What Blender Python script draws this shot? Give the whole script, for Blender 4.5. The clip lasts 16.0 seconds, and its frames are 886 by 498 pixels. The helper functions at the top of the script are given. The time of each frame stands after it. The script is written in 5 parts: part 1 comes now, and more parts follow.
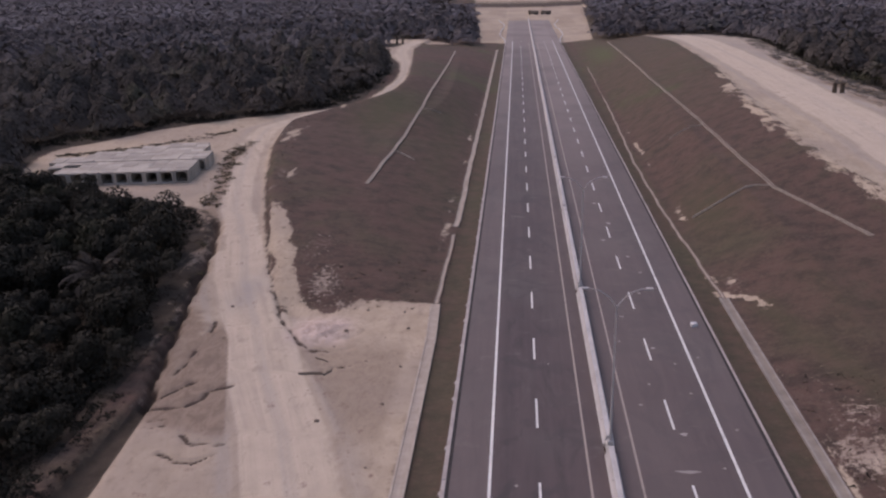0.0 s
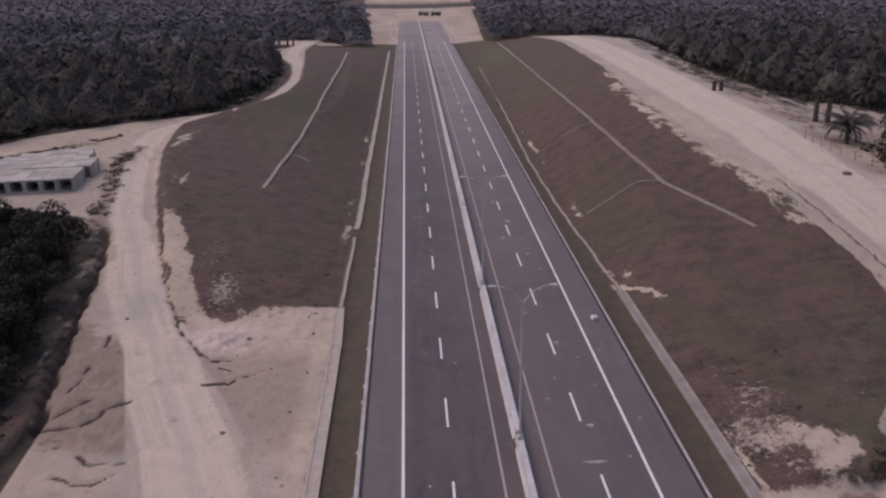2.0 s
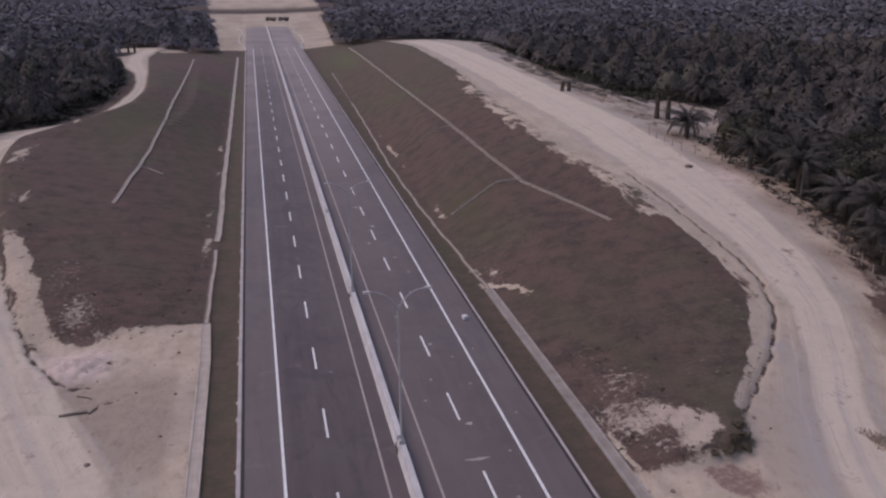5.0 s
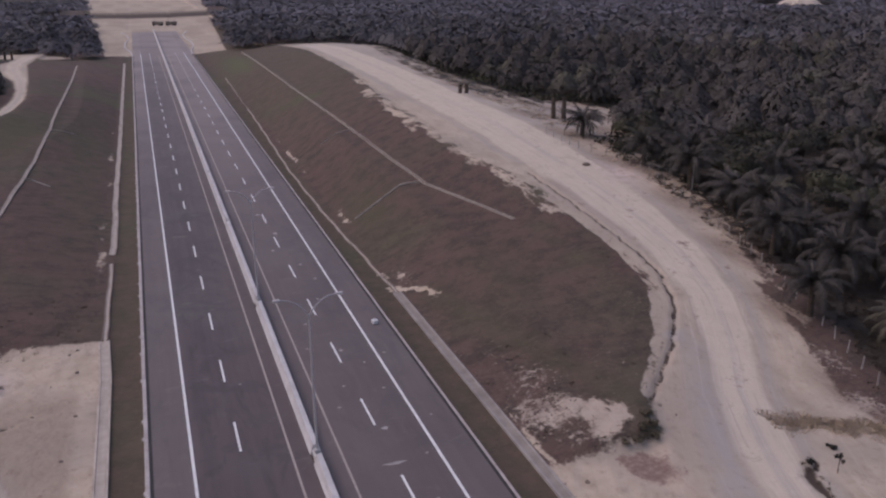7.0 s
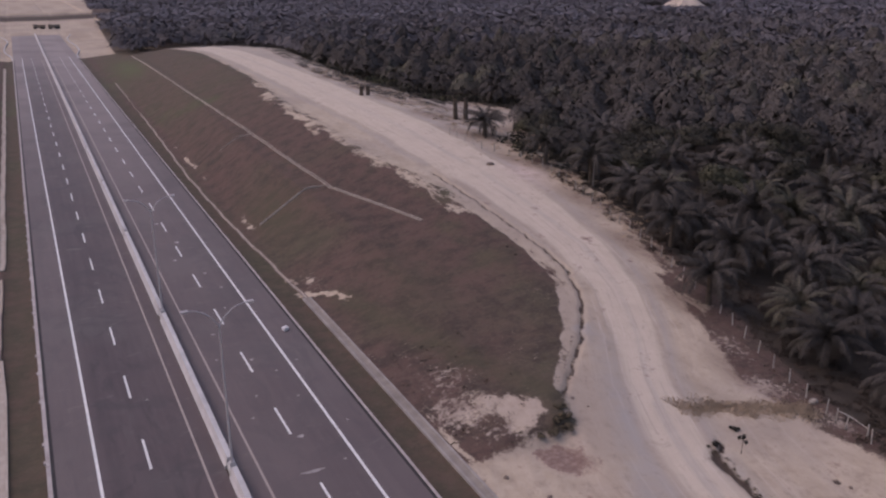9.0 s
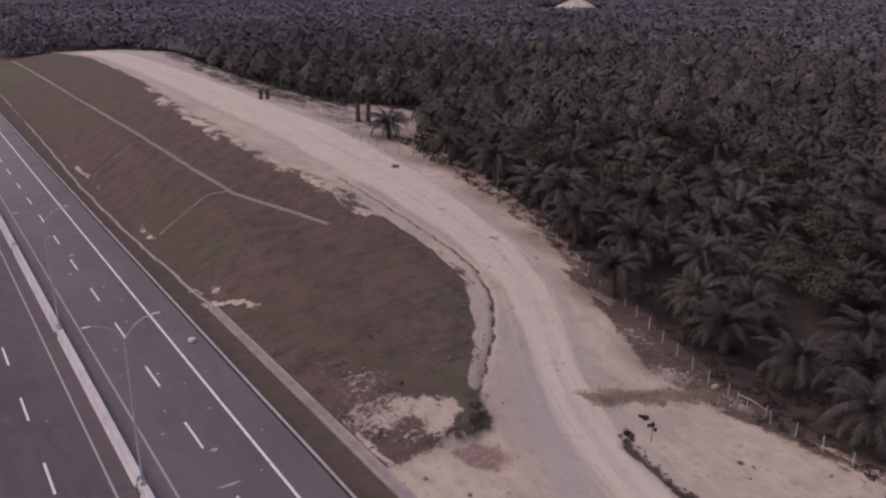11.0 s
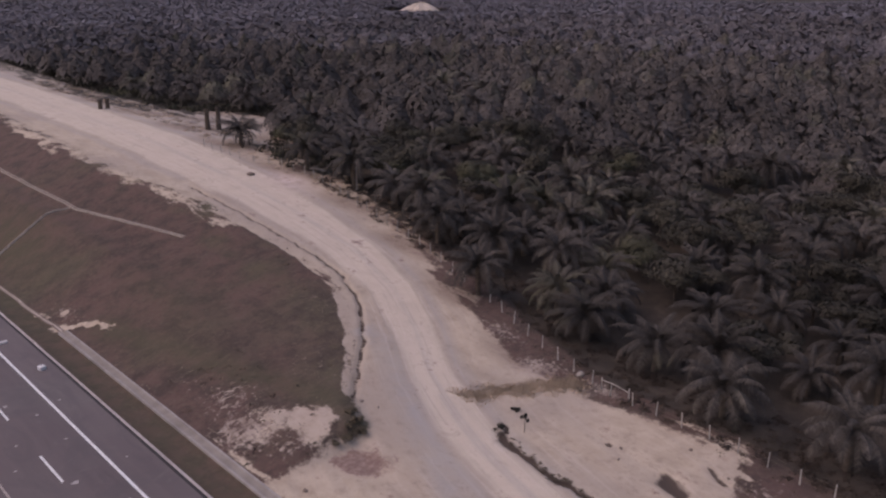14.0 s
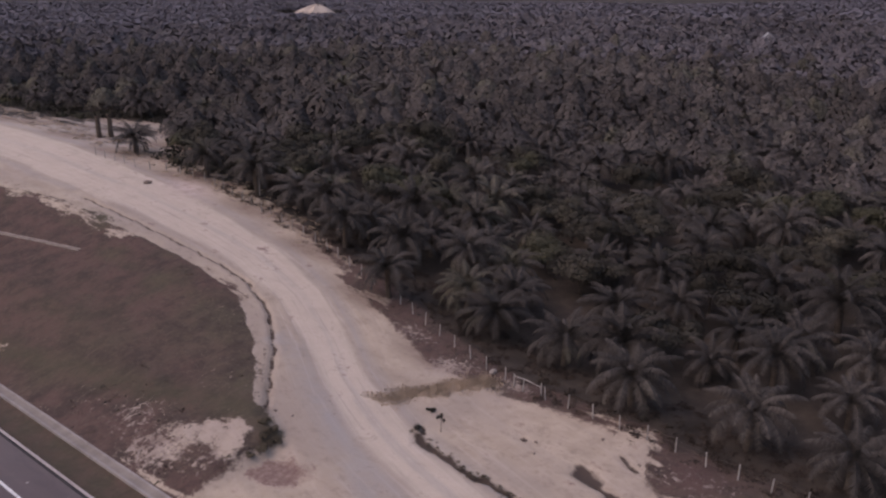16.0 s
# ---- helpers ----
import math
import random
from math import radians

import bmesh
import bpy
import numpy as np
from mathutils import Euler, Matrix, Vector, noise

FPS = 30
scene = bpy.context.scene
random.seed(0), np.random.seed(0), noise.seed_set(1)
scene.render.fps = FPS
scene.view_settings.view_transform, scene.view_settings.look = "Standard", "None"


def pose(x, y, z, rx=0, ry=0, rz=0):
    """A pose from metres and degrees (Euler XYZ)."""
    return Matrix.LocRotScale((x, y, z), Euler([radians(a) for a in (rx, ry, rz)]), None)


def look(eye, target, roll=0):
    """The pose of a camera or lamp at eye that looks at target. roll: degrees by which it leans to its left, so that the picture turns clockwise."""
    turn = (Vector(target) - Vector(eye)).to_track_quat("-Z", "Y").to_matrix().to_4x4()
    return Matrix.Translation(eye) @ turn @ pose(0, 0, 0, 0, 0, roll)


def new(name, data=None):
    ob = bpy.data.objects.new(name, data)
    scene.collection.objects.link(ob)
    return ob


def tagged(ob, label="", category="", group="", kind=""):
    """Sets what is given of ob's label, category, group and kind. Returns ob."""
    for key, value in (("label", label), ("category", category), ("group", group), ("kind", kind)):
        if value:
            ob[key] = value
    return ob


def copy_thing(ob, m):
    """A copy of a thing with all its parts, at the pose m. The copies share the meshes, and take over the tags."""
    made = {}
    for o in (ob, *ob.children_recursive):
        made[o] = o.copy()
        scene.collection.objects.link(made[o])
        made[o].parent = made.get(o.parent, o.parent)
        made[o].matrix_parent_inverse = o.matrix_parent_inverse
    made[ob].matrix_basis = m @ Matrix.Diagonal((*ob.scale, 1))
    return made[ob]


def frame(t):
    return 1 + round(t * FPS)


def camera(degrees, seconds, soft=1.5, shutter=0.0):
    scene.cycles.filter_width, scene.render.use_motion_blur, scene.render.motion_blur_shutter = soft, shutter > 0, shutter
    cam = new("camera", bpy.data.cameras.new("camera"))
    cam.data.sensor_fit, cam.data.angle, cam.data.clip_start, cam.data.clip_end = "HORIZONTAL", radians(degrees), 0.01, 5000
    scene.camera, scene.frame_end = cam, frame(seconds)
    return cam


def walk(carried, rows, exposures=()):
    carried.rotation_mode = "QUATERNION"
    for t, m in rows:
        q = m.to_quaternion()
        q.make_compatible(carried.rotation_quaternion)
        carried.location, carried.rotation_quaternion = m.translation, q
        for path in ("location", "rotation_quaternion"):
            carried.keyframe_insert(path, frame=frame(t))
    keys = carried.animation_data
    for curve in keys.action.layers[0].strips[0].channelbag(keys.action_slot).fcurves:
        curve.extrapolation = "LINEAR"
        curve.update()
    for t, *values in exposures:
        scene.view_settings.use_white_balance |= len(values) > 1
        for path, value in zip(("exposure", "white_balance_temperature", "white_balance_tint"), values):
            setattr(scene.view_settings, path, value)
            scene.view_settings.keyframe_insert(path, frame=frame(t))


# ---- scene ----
# ---- camera ----
cam = camera(55.41, 16.0, soft=2.3)
# seconds, eye, yaw, pitch, roll
ROWS = [
    (0.0, -7.699, 16.705, 37.790, 5.17, -18.85, -1.30),
    (0.5, -7.873, 16.749, 37.785, 3.10, -18.88, -1.09),
    (1.0, -8.045, 16.794, 37.780, 1.58, -18.87, -0.99),
    (1.5, -8.215, 16.841, 37.776, -0.52, -18.91, -0.77),
    (2.0, -8.381, 16.891, 37.773, -2.21, -18.90, -0.76),
    (2.5, -8.546, 16.943, 37.770, -3.90, -18.86, -0.75),
    (3.0, -8.707, 16.997, 37.767, -5.56, -18.81, -0.73),
    (3.5, -8.866, 17.053, 37.765, -7.18, -18.76, -0.63),
    (4.0, -9.022, 17.111, 37.763, -8.84, -18.73, -0.58),
    (6.5, -9.765, 17.435, 37.763, -17.54, -18.61, -0.42),
    (7.0, -9.906, 17.507, 37.764, -19.30, -18.56, -0.40),
    (7.5, -10.044, 17.580, 37.766, -20.97, -18.57, -0.29),
    (8.0, -10.180, 17.656, 37.769, -22.72, -18.56, -0.26),
    (8.5, -10.313, 17.734, 37.772, -24.43, -18.51, -0.23),
    (9.0, -10.443, 17.814, 37.775, -26.16, -18.48, -0.19),
    (11.5, -11.056, 18.248, 37.800, -34.73, -18.31, 0.07),
    (12.0, -11.171, 18.341, 37.807, -36.47, -18.26, 0.08),
    (12.5, -11.283, 18.437, 37.814, -38.20, -18.23, 0.10),
    (13.0, -11.393, 18.534, 37.821, -39.76, -18.20, 0.11),
    (13.5, -11.500, 18.634, 37.829, -41.45, -18.16, 0.13),
    (14.0, -11.604, 18.736, 37.838, -43.22, -18.13, 0.19),
    (14.5, -11.706, 18.840, 37.847, -45.00, -18.09, 0.26),
    (15.0, -11.805, 18.946, 37.856, -46.73, -18.06, 0.21),
    (15.5, -11.902, 19.055, 37.866, -48.50, -18.00, 0.25),
    (16.0, -11.996, 19.166, 37.877, -50.10, -17.98, 0.31),
]
walk(cam, [(t, pose(x, y, z, 90 + pitch, 0, yaw) @ pose(0, 0, 0, 0, 0, roll)) for t, x, y, z, yaw, pitch, roll in ROWS],
     exposures=[(0.0, -0.21, 6380, 29), (4.0, -0.30, 6060, 28), (6.5, -0.30, 6000, 26), (9.0, -0.26, 6180, 30), (11.5, -0.23, 6350, 32), (16.0, -0.20, 6270, 30)])

# ---- light: dull evening sky ----
world = bpy.data.worlds.new("world")
scene.world = world
world.use_nodes = True
wn = world.node_tree
sky = wn.nodes.new("ShaderNodeTexSky")
sky.sky_type, sky.sun_disc = "NISHITA", False
sky.sun_elevation, sky.sun_rotation = radians(52), radians(-60)
sky.dust_density, sky.air_density = 4.0, 1.6
wn.nodes["Background"].inputs["Strength"].default_value = 0.15
wn.links.new(sky.outputs[0], wn.nodes["Background"].inputs["Color"])
sun = new("sun", bpy.data.lights.new("sun", "SUN"))
sun.data.energy, sun.data.angle, sun.data.color = 0.6, radians(60), (1.0, 0.93, 0.86)
sun.matrix_world = look((-173, 100, 256), (0, 0, 0))


# ---- lie of the land ----
def smooth(table, v):
    """Monotone cubic through (position, value) pairs."""
    k = np.array([p[0] for p in table], float)
    h = np.array([p[1] for p in table], float)
    d = np.diff(h) / np.diff(k)
    m = np.zeros(len(k))
    for i in range(1, len(k) - 1):
        m[i] = 0 if d[i - 1] * d[i] <= 0 else 2 * d[i - 1] * d[i] / (d[i - 1] + d[i])
    v = np.clip(np.asarray(v, float), k[0], k[-1])
    i = np.clip(np.searchsorted(k, v) - 1, 0, len(k) - 2)
    w = k[i + 1] - k[i]
    s = (v - k[i]) / w
    return ((1 + 2 * s) * (1 - s) ** 2 * h[i] + s * (1 - s) ** 2 * w * m[i]
            + s * s * (3 - 2 * s) * h[i + 1] + s * s * (s - 1) * w * m[i + 1])


def ramp(a, b, v):
    s = np.clip((v - a) / (b - a), 0, 1)
    return s * s * (3 - 2 * s)


# plan along the road (y): heights and offsets in metres
R_TRACK_Z = [(0, 0.2), (55, 0.2), (66, 0.5), (80, 2.0), (95, 4.2), (110, 6.0), (130, 8.0), (165, 9.8), (230, 10.5), (320, 9.0), (400, 5.0), (480, 2.0), (700, 2.0)]
R_HILL_Z = [(0, 0.1), (68.6, 0.1), (70.6, 1.3), (80, 2.02), (95, 4.22), (110, 6.02), (130, 8.2), (165, 10.0), (230, 10.8), (320, 9.0), (400, 5.0), (455, 0.8), (700, 0.8)]
R_EDGE_IN = [(0, 24), (64, 25.5), (70, 27.5), (76, 30.5), (84, 36.5), (94, 41.5), (106, 42.6), (123, 42.0), (152, 39.0), (190, 39.5), (223, 42.4), (280, 46), (340, 49.7), (380, 50), (460, 46)]
R_EDGE_OUT = [(0, 38), (40, 40.4), (43.8, 42.4), (46.4, 47.6), (54, 47.4), (62, 46.2), (69, 46.5), (74, 48.2), (81, 50.6), (89, 52.8), (98, 55.4), (108, 57.2), (122, 59.4), (140, 59.4), (178, 61), (227, 61), (300, 68), (366, 77), (420, 75), (470, 60)]
L_TRACK_Z = [(0, 0.0), (85, 0.2), (110, 1.2), (130, 3.0), (146, 4.2), (175, 4.6), (205, 5.6), (260, 6.6), (330, 5.5), (400, 3.0), (480, 1.0), (700, 1.0)]
L_HILL_Z = [(0, 0.1), (105.5, 0.1), (109, 1.2), (125, 3.4), (150, 5.6), (180, 7.0), (230, 7.4), (320, 5.6), (400, 2.5), (430, 0.6), (700, 0.6)]
L_EDGE_IN = [(0, -25), (84, -27), (91, -29.7), (101.5, -33.5), (117, -39.3), (128, -42.9), (156, -50.3), (176, -54.3), (189, -55.3), (198, -51.5), (211, -46.2), (223, -41.2), (236, -39), (250, -38.5), (290, -41.4), (330, -45.5), (376, -49.7), (400, -50)]
L_EDGE_OUT = [(0, -41), (68, -41.2), (85, -42.2), (104, -45.5), (128, -49.9), (133, -52.5), (137, -60), (141, -74), (147, -90), (158, -95), (169, -97), (186, -86), (200, -68.5), (206, -57), (212, -49.5), (219, -45.5), (235, -42.5), (254, -41.6), (290, -45), (335, -55), (374, -58.7), (400, -58)]


def side(x, y, toe, edge_in, hill_z, track_z):
    """Height of one side; x counts outwards from the median."""
    hill, track = smooth(hill_z, y), smooth(track_z, y)
    crest = edge_in - 1.5
    s = np.clip((x - toe) / (crest - toe), 0, 1.2)
    # steeper lower face, a bench half way, then a flatter upper face
    face = np.interp(s, [0, 0.42, 0.52, 0.93, 1.0], [0, 0.58, 0.62, 0.97, 1.0])
    z = hill * face
    return z + (track - z) * ramp(crest, edge_in + 1.0, x)


def height(x, y):
    x, y = np.asarray(x, float), np.asarray(y, float)
    right = side(x, y, 17.2, smooth(R_EDGE_IN, y), R_HILL_Z, R_TRACK_Z)
    left = side(-x, y, 17.4, -smooth(L_EDGE_IN, y), L_HILL_Z, L_TRACK_Z)
    z = np.where(x > 0, right, left)
    verge = np.clip((np.abs(x) - 13) / 4, 0, 1)
    z = z - 0.25 * np.sin(verge * math.pi)
    # plantation floor: falls away from the tracks, then rolls gently
    out_r, out_l = x - smooth(R_EDGE_OUT, y) - 3, -x + smooth(L_EDGE_OUT, y) - 1.0
    roll = 1.6 * np.sin(x / 83 + 0.7) * np.sin(y / 97) + 2.2 * np.sin(x / 210 + 1.9) * np.cos(y / 260 + 0.4)
    far = ramp(0, 90, np.where(x > 0, out_r, out_l))
    z = z - 1.2 * ramp(0, 10, out_r) - 3.0 * ramp(3, 8, out_l) * (1 - ramp(150, 165, y))
    # high bank across the works, far off
    bank = 5.0 * np.exp(-(((y - 765) / 16) ** 4)) * (1 - ramp(58, 80, np.abs(x)))
    z = z + roll * far + bank
    # low heap of pale spoil at the end of the mound
    z = z + 0.7 * np.exp(-((x + 28.6) / 2.4) ** 2 - ((y - 99.2) / 2.2) ** 2)
    # levelled storage yard
    yard = ramp(-99, -94, x) * (1 - ramp(-60, -57, x)) * ramp(138.5, 141.5, y) * (1 - ramp(176, 190, y))
    return z + (4.4 - z) * yard


# ---- materials ----
class Nodes:
    """Short hand for node materials."""

    def __init__(self, name, rough=0.9):
        self.m = bpy.data.materials.new(name)
        self.m.use_nodes = True
        self.t = self.m.node_tree
        self.b = self.t.nodes["Principled BSDF"]
        self.b.inputs["Roughness"].default_value = rough
        self.b.inputs["Specular IOR Level"].default_value = 0.25
        self.geo = self.t.nodes.new("ShaderNodeNewGeometry").outputs["Position"]

    def put(self, socket, v):
        if isinstance(v, (int, float)):
            socket.default_value = v
        elif isinstance(v, tuple):
            socket.default_value = (*v, 1.0) if len(v) == 3 and socket.type == "RGBA" else v
        else:
            self.t.links.new(v, socket)

    def noise(self, scale, detail=4, rough=0.55, stretch=(1, 1, 1), dist=0.0):
        mp = self.t.nodes.new("ShaderNodeMapping")
        mp.inputs["Scale"].default_value = stretch
        self.t.links.new(self.geo, mp.inputs["Vector"])
        n = self.t.nodes.new("ShaderNodeTexNoise")
        n.inputs["Scale"].default_value, n.inputs["Detail"].default_value = scale, detail
        n.inputs["Roughness"].default_value, n.inputs["Distortion"].default_value = rough, dist
        self.t.links.new(mp.outputs[0], n.inputs["Vector"])
        return n.outputs["Fac"]

    def attr(self, name):
        a = self.t.nodes.new("ShaderNodeAttribute")
        a.attribute_name = name
        return a.outputs["Fac"]

    def along(self, name, scale, detail=5, rough=0.6, stretch=(1, 1, 1), dist=0.0):
        """Noise in the plan of a track: across it and along it."""
        a, mp = self.t.nodes.new("ShaderNodeAttribute"), self.t.nodes.new("ShaderNodeMapping")
        a.attribute_name = name
        mp.inputs["Scale"].default_value = stretch
        n = self.t.nodes.new("ShaderNodeTexNoise")
        n.inputs["Scale"].default_value, n.inputs["Detail"].default_value = scale, detail
        n.inputs["Roughness"].default_value, n.inputs["Distortion"].default_value = rough, dist
        self.t.links.new(a.outputs["Vector"], mp.inputs["Vector"])
        self.t.links.new(mp.outputs[0], n.inputs["Vector"])
        return n.outputs["Fac"]

    def math(self, op, a, b=0.0, clamp=False):
        n = self.t.nodes.new("ShaderNodeMath")
        n.operation, n.use_clamp = op, clamp
        self.put(n.inputs[0], a), self.put(n.inputs[1], b)
        return n.outputs[0]

    def remap(self, v, a, b, c=0.0, d=1.0):
        n = self.t.nodes.new("ShaderNodeMapRange")
        n.interpolation_type = "SMOOTHSTEP"
        for i, w in enumerate((v, a, b, c, d)):
            self.put(n.inputs[i], w)
        return n.outputs[0]

    def mix(self, fac, a, b, mode="MIX"):
        n = self.t.nodes.new("ShaderNodeMix")
        n.data_type, n.blend_type = "RGBA", mode
        self.put(n.inputs[0], fac), self.put(n.inputs[6], a), self.put(n.inputs[7], b)
        return n.outputs[2]

    def random(self):
        return self.t.nodes.new("ShaderNodeObjectInfo").outputs["Random"]

    def island(self):
        return self.t.nodes.new("ShaderNodeNewGeometry").outputs["Random Per Island"]

    def done(self, colour, bump=None, strength=0.3, dist=0.05, rough=None):
        self.put(self.b.inputs["Base Color"], colour)
        if rough is not None:
            self.put(self.b.inputs["Roughness"], rough)
        if bump is not None:
            n = self.t.nodes.new("ShaderNodeBump")
            n.inputs["Strength"].default_value, n.inputs["Distance"].default_value = strength, dist
            self.t.links.new(bump, n.inputs["Height"])
            self.t.links.new(n.outputs[0], self.b.inputs["Normal"])
        return self.m


def mat_ground():
    k = Nodes("earth and turf", 0.95)
    big, mid, fine = k.noise(0.045, 5), k.noise(0.35, 6, 0.65), k.noise(2.4, 7, 0.75)
    grit = k.noise(0.9, 8, 0.8, (1.0, 0.7, 1.0))
    long = k.noise(0.32, 5, 0.6, (1.0, 0.3, 1.0), 0.6)
    streak = k.noise(0.5, 5, 0.6, (1.0, 0.22, 1.0))
    # turf: dry brown with greener and redder patches
    turf = k.mix(k.remap(big, 0.48, 0.68), (0.106, 0.065, 0.052), (0.086, 0.071, 0.045))
    turf = k.mix(k.remap(mid, 0.35, 0.75), turf, (0.052, 0.038, 0.030))
    turf = k.mix(k.math("MULTIPLY", k.remap(fine, 0.5, 0.72), 0.7), turf, (0.135, 0.105, 0.078))
    turf = k.mix(k.math("MULTIPLY", k.remap(grit, 0.5, 0.34), 0.45), turf, (0.042, 0.031, 0.025))
    turf = k.mix(k.math("MULTIPLY", k.remap(k.noise(0.03, 4, 0.6, (1.0, 0.8, 1.0)), 0.56, 0.7), 0.65), turf, (0.076, 0.086, 0.038))
    blade = k.noise(0.7, 6, 0.7, (0.45, 1.6, 1.0), 0.8)
    turf = k.mix(k.math("MULTIPLY", k.remap(blade, 0.52, 0.70), 0.45), turf, (0.128, 0.092, 0.072))
    turf = k.mix(k.math("MULTIPLY", k.remap(blade, 0.46, 0.32), 0.45), turf, (0.046, 0.032, 0.026))
    turf = k.mix(k.math("MULTIPLY", k.remap(k.noise(0.02, 5, 0.65), 0.52, 0.66), 0.5), turf, (0.110, 0.062, 0.052))
    turf = k.mix(k.math("MULTIPLY", k.remap(k.noise(1.1, 5, 0.75), 0.56, 0.72), 0.5), turf, (0.115, 0.088, 0.066))
    turf = k.mix(k.math("MULTIPLY", k.attr("green"), k.remap(mid, 0.25, 0.65, 0.45, 0.95)), turf, (0.072, 0.066, 0.036))
    turf = k.mix(k.math("MULTIPLY", k.attr("lush"), k.remap(mid, 0.25, 0.65, 0.4, 0.95)), turf, (0.088, 0.094, 0.042))
    # sandy clay: pale, with damp grey and ochre stains
    clay = k.mix(k.remap(mid, 0.3, 0.7), (0.39, 0.308, 0.226), (0.48, 0.386, 0.290))
    clay = k.mix(k.math("MULTIPLY", k.remap(big, 0.42, 0.62), 0.7), clay, (0.33, 0.265, 0.215))
    clay = k.mix(k.math("MULTIPLY", k.remap(grit, 0.5, 0.34), 0.55), clay, (0.24, 0.185, 0.145))
    clay = k.mix(k.math("MULTIPLY", k.remap(streak, 0.52, 0.75), 0.45), clay, (0.27, 0.21, 0.16))
    clay = k.mix(k.math("MULTIPLY", k.remap(fine, 0.55, 0.8), 0.35), clay, (0.56, 0.47, 0.38))
    # compacted wheel lanes, streaked along the way the lorries drive
    drag = k.along("track", 0.75, 5, 0.6, (1.0, 0.035, 1.0), 0.3)
    fine_drag = k.along("track", 2.6, 5, 0.65, (1.0, 0.03, 1.0), 0.4)
    near_lane = k.attr("lane")
    clay = k.mix(k.math("MULTIPLY", k.math("MULTIPLY", near_lane, k.remap(drag, 0.52, 0.40)), 0.55), clay, (0.335, 0.285, 0.235))
    clay = k.mix(k.remap(k.math("ADD", k.attr("wheel"), k.math("MULTIPLY", k.math("SUBTRACT", drag, 0.5), 1.5)), 0.15, 0.95, 0.0, 0.85), clay, k.mix(k.remap(mid, 0.3, 0.7), (0.495, 0.41, 0.325), (0.555, 0.465, 0.372)))
    clay = k.mix(k.math("MULTIPLY", k.math("MULTIPLY", near_lane, k.remap(fine_drag, 0.54, 0.66)), 0.4), clay, (0.58, 0.48, 0.41))
    clay = k.mix(k.math("MULTIPLY", k.math("MULTIPLY", near_lane, k.remap(fine_drag, 0.45, 0.34)), 0.5), clay, (0.34, 0.28, 0.235))
    clay = k.mix(k.math("MULTIPLY", k.attr("rut"), k.remap(drag, 0.35, 0.6, 0.1, 0.6)), clay, (0.33, 0.295, 0.265))
    clay = k.mix(k.math("MULTIPLY", k.attr("grey"), k.remap(mid, 0.3, 0.65, 0.35, 0.85)), clay, (0.31, 0.285, 0.265))
    scuff = k.noise(0.8, 6, 0.7, (1.0, 0.55, 1.0), 1.2)
    clay = k.mix(k.math("MULTIPLY", k.remap(scuff, 0.55, 0.7), 0.4), clay, (0.25, 0.195, 0.15))
    clay = k.mix(k.remap(k.math("ADD", k.attr("soil"), k.math("MULTIPLY", k.math("SUBTRACT", grit, 0.5), 0.9)), 0.22, 0.95, 0.0, 0.9), clay, k.mix(k.remap(scuff, 0.35, 0.65), (0.185, 0.132, 0.100), (0.27, 0.205, 0.155)))
    clay = k.mix(k.math("MULTIPLY", k.attr("pale"), k.remap(mid, 0.3, 0.6, 0.5, 0.9)), clay, k.mix(k.remap(grit, 0.36, 0.6), (0.40, 0.305, 0.26), (0.60, 0.475, 0.42)))
    clay = k.mix(k.remap(k.math("ADD", k.attr("red"), k.math("MULTIPLY", k.math("ADD", k.math("SUBTRACT", grit, 0.5), k.math("SUBTRACT", mid, 0.5)), 2.2)), 0.25, 0.7, 0.0, 0.9), clay, k.mix(k.remap(fine, 0.4, 0.65), (0.165, 0.100, 0.082), (0.27, 0.185, 0.155)))
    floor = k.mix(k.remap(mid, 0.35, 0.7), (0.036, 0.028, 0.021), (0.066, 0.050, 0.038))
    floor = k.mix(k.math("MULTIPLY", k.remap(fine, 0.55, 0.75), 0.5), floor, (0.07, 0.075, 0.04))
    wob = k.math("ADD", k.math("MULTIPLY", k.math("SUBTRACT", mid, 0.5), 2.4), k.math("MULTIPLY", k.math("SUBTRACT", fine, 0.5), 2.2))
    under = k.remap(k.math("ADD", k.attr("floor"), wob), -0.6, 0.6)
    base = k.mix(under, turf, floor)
    sand = k.remap(k.math("ADD", k.attr("dirt"), wob), -0.45, 0.40)
    patch = k.math("ADD", k.math("MULTIPLY", k.math("SUBTRACT", mid, 0.5), 1.0), k.math("MULTIPLY", k.math("SUBTRACT", long, 0.5), 2.4))
    patch = k.math("ADD", patch, k.math("MULTIPLY", k.math("SUBTRACT", fine, 0.5), 0.8))
    bare = k.math("MULTIPLY", k.remap(k.math("ADD", k.attr("bare"), patch), 0.5, 0.78), k.remap(k.attr("bare"), 0.05, 0.3))
    base = k.mix(k.math("MAXIMUM", sand, bare), base, clay)
    freckle = k.remap(k.math("ADD", k.noise(1.7, 6, 0.75), k.math("MULTIPLY", k.attr("speck"), 0.3)), 0.68, 0.78)
    base = k.mix(k.math("MULTIPLY", freckle, k.remap(k.attr("speck"), 0.04, 0.25, 0.0, 0.75)), base, k.mix(k.remap(mid, 0.4, 0.6), (0.25, 0.19, 0.155), (0.42, 0.335, 0.27)))
    # shade painted dark into gully and trench beds; far earth simply brown
    rough_shade_brown = k.math("ADD", k.attr("shade_brown"), k.math("MULTIPLY", k.math("SUBTRACT", grit, 0.5), 1.3))
    base = k.mix(k.math("MULTIPLY", k.remap(rough_shade_brown, 0.2, 0.7), k.remap(k.attr("shade_brown"), 0.08, 0.3)), base, (0.075, 0.054, 0.042))
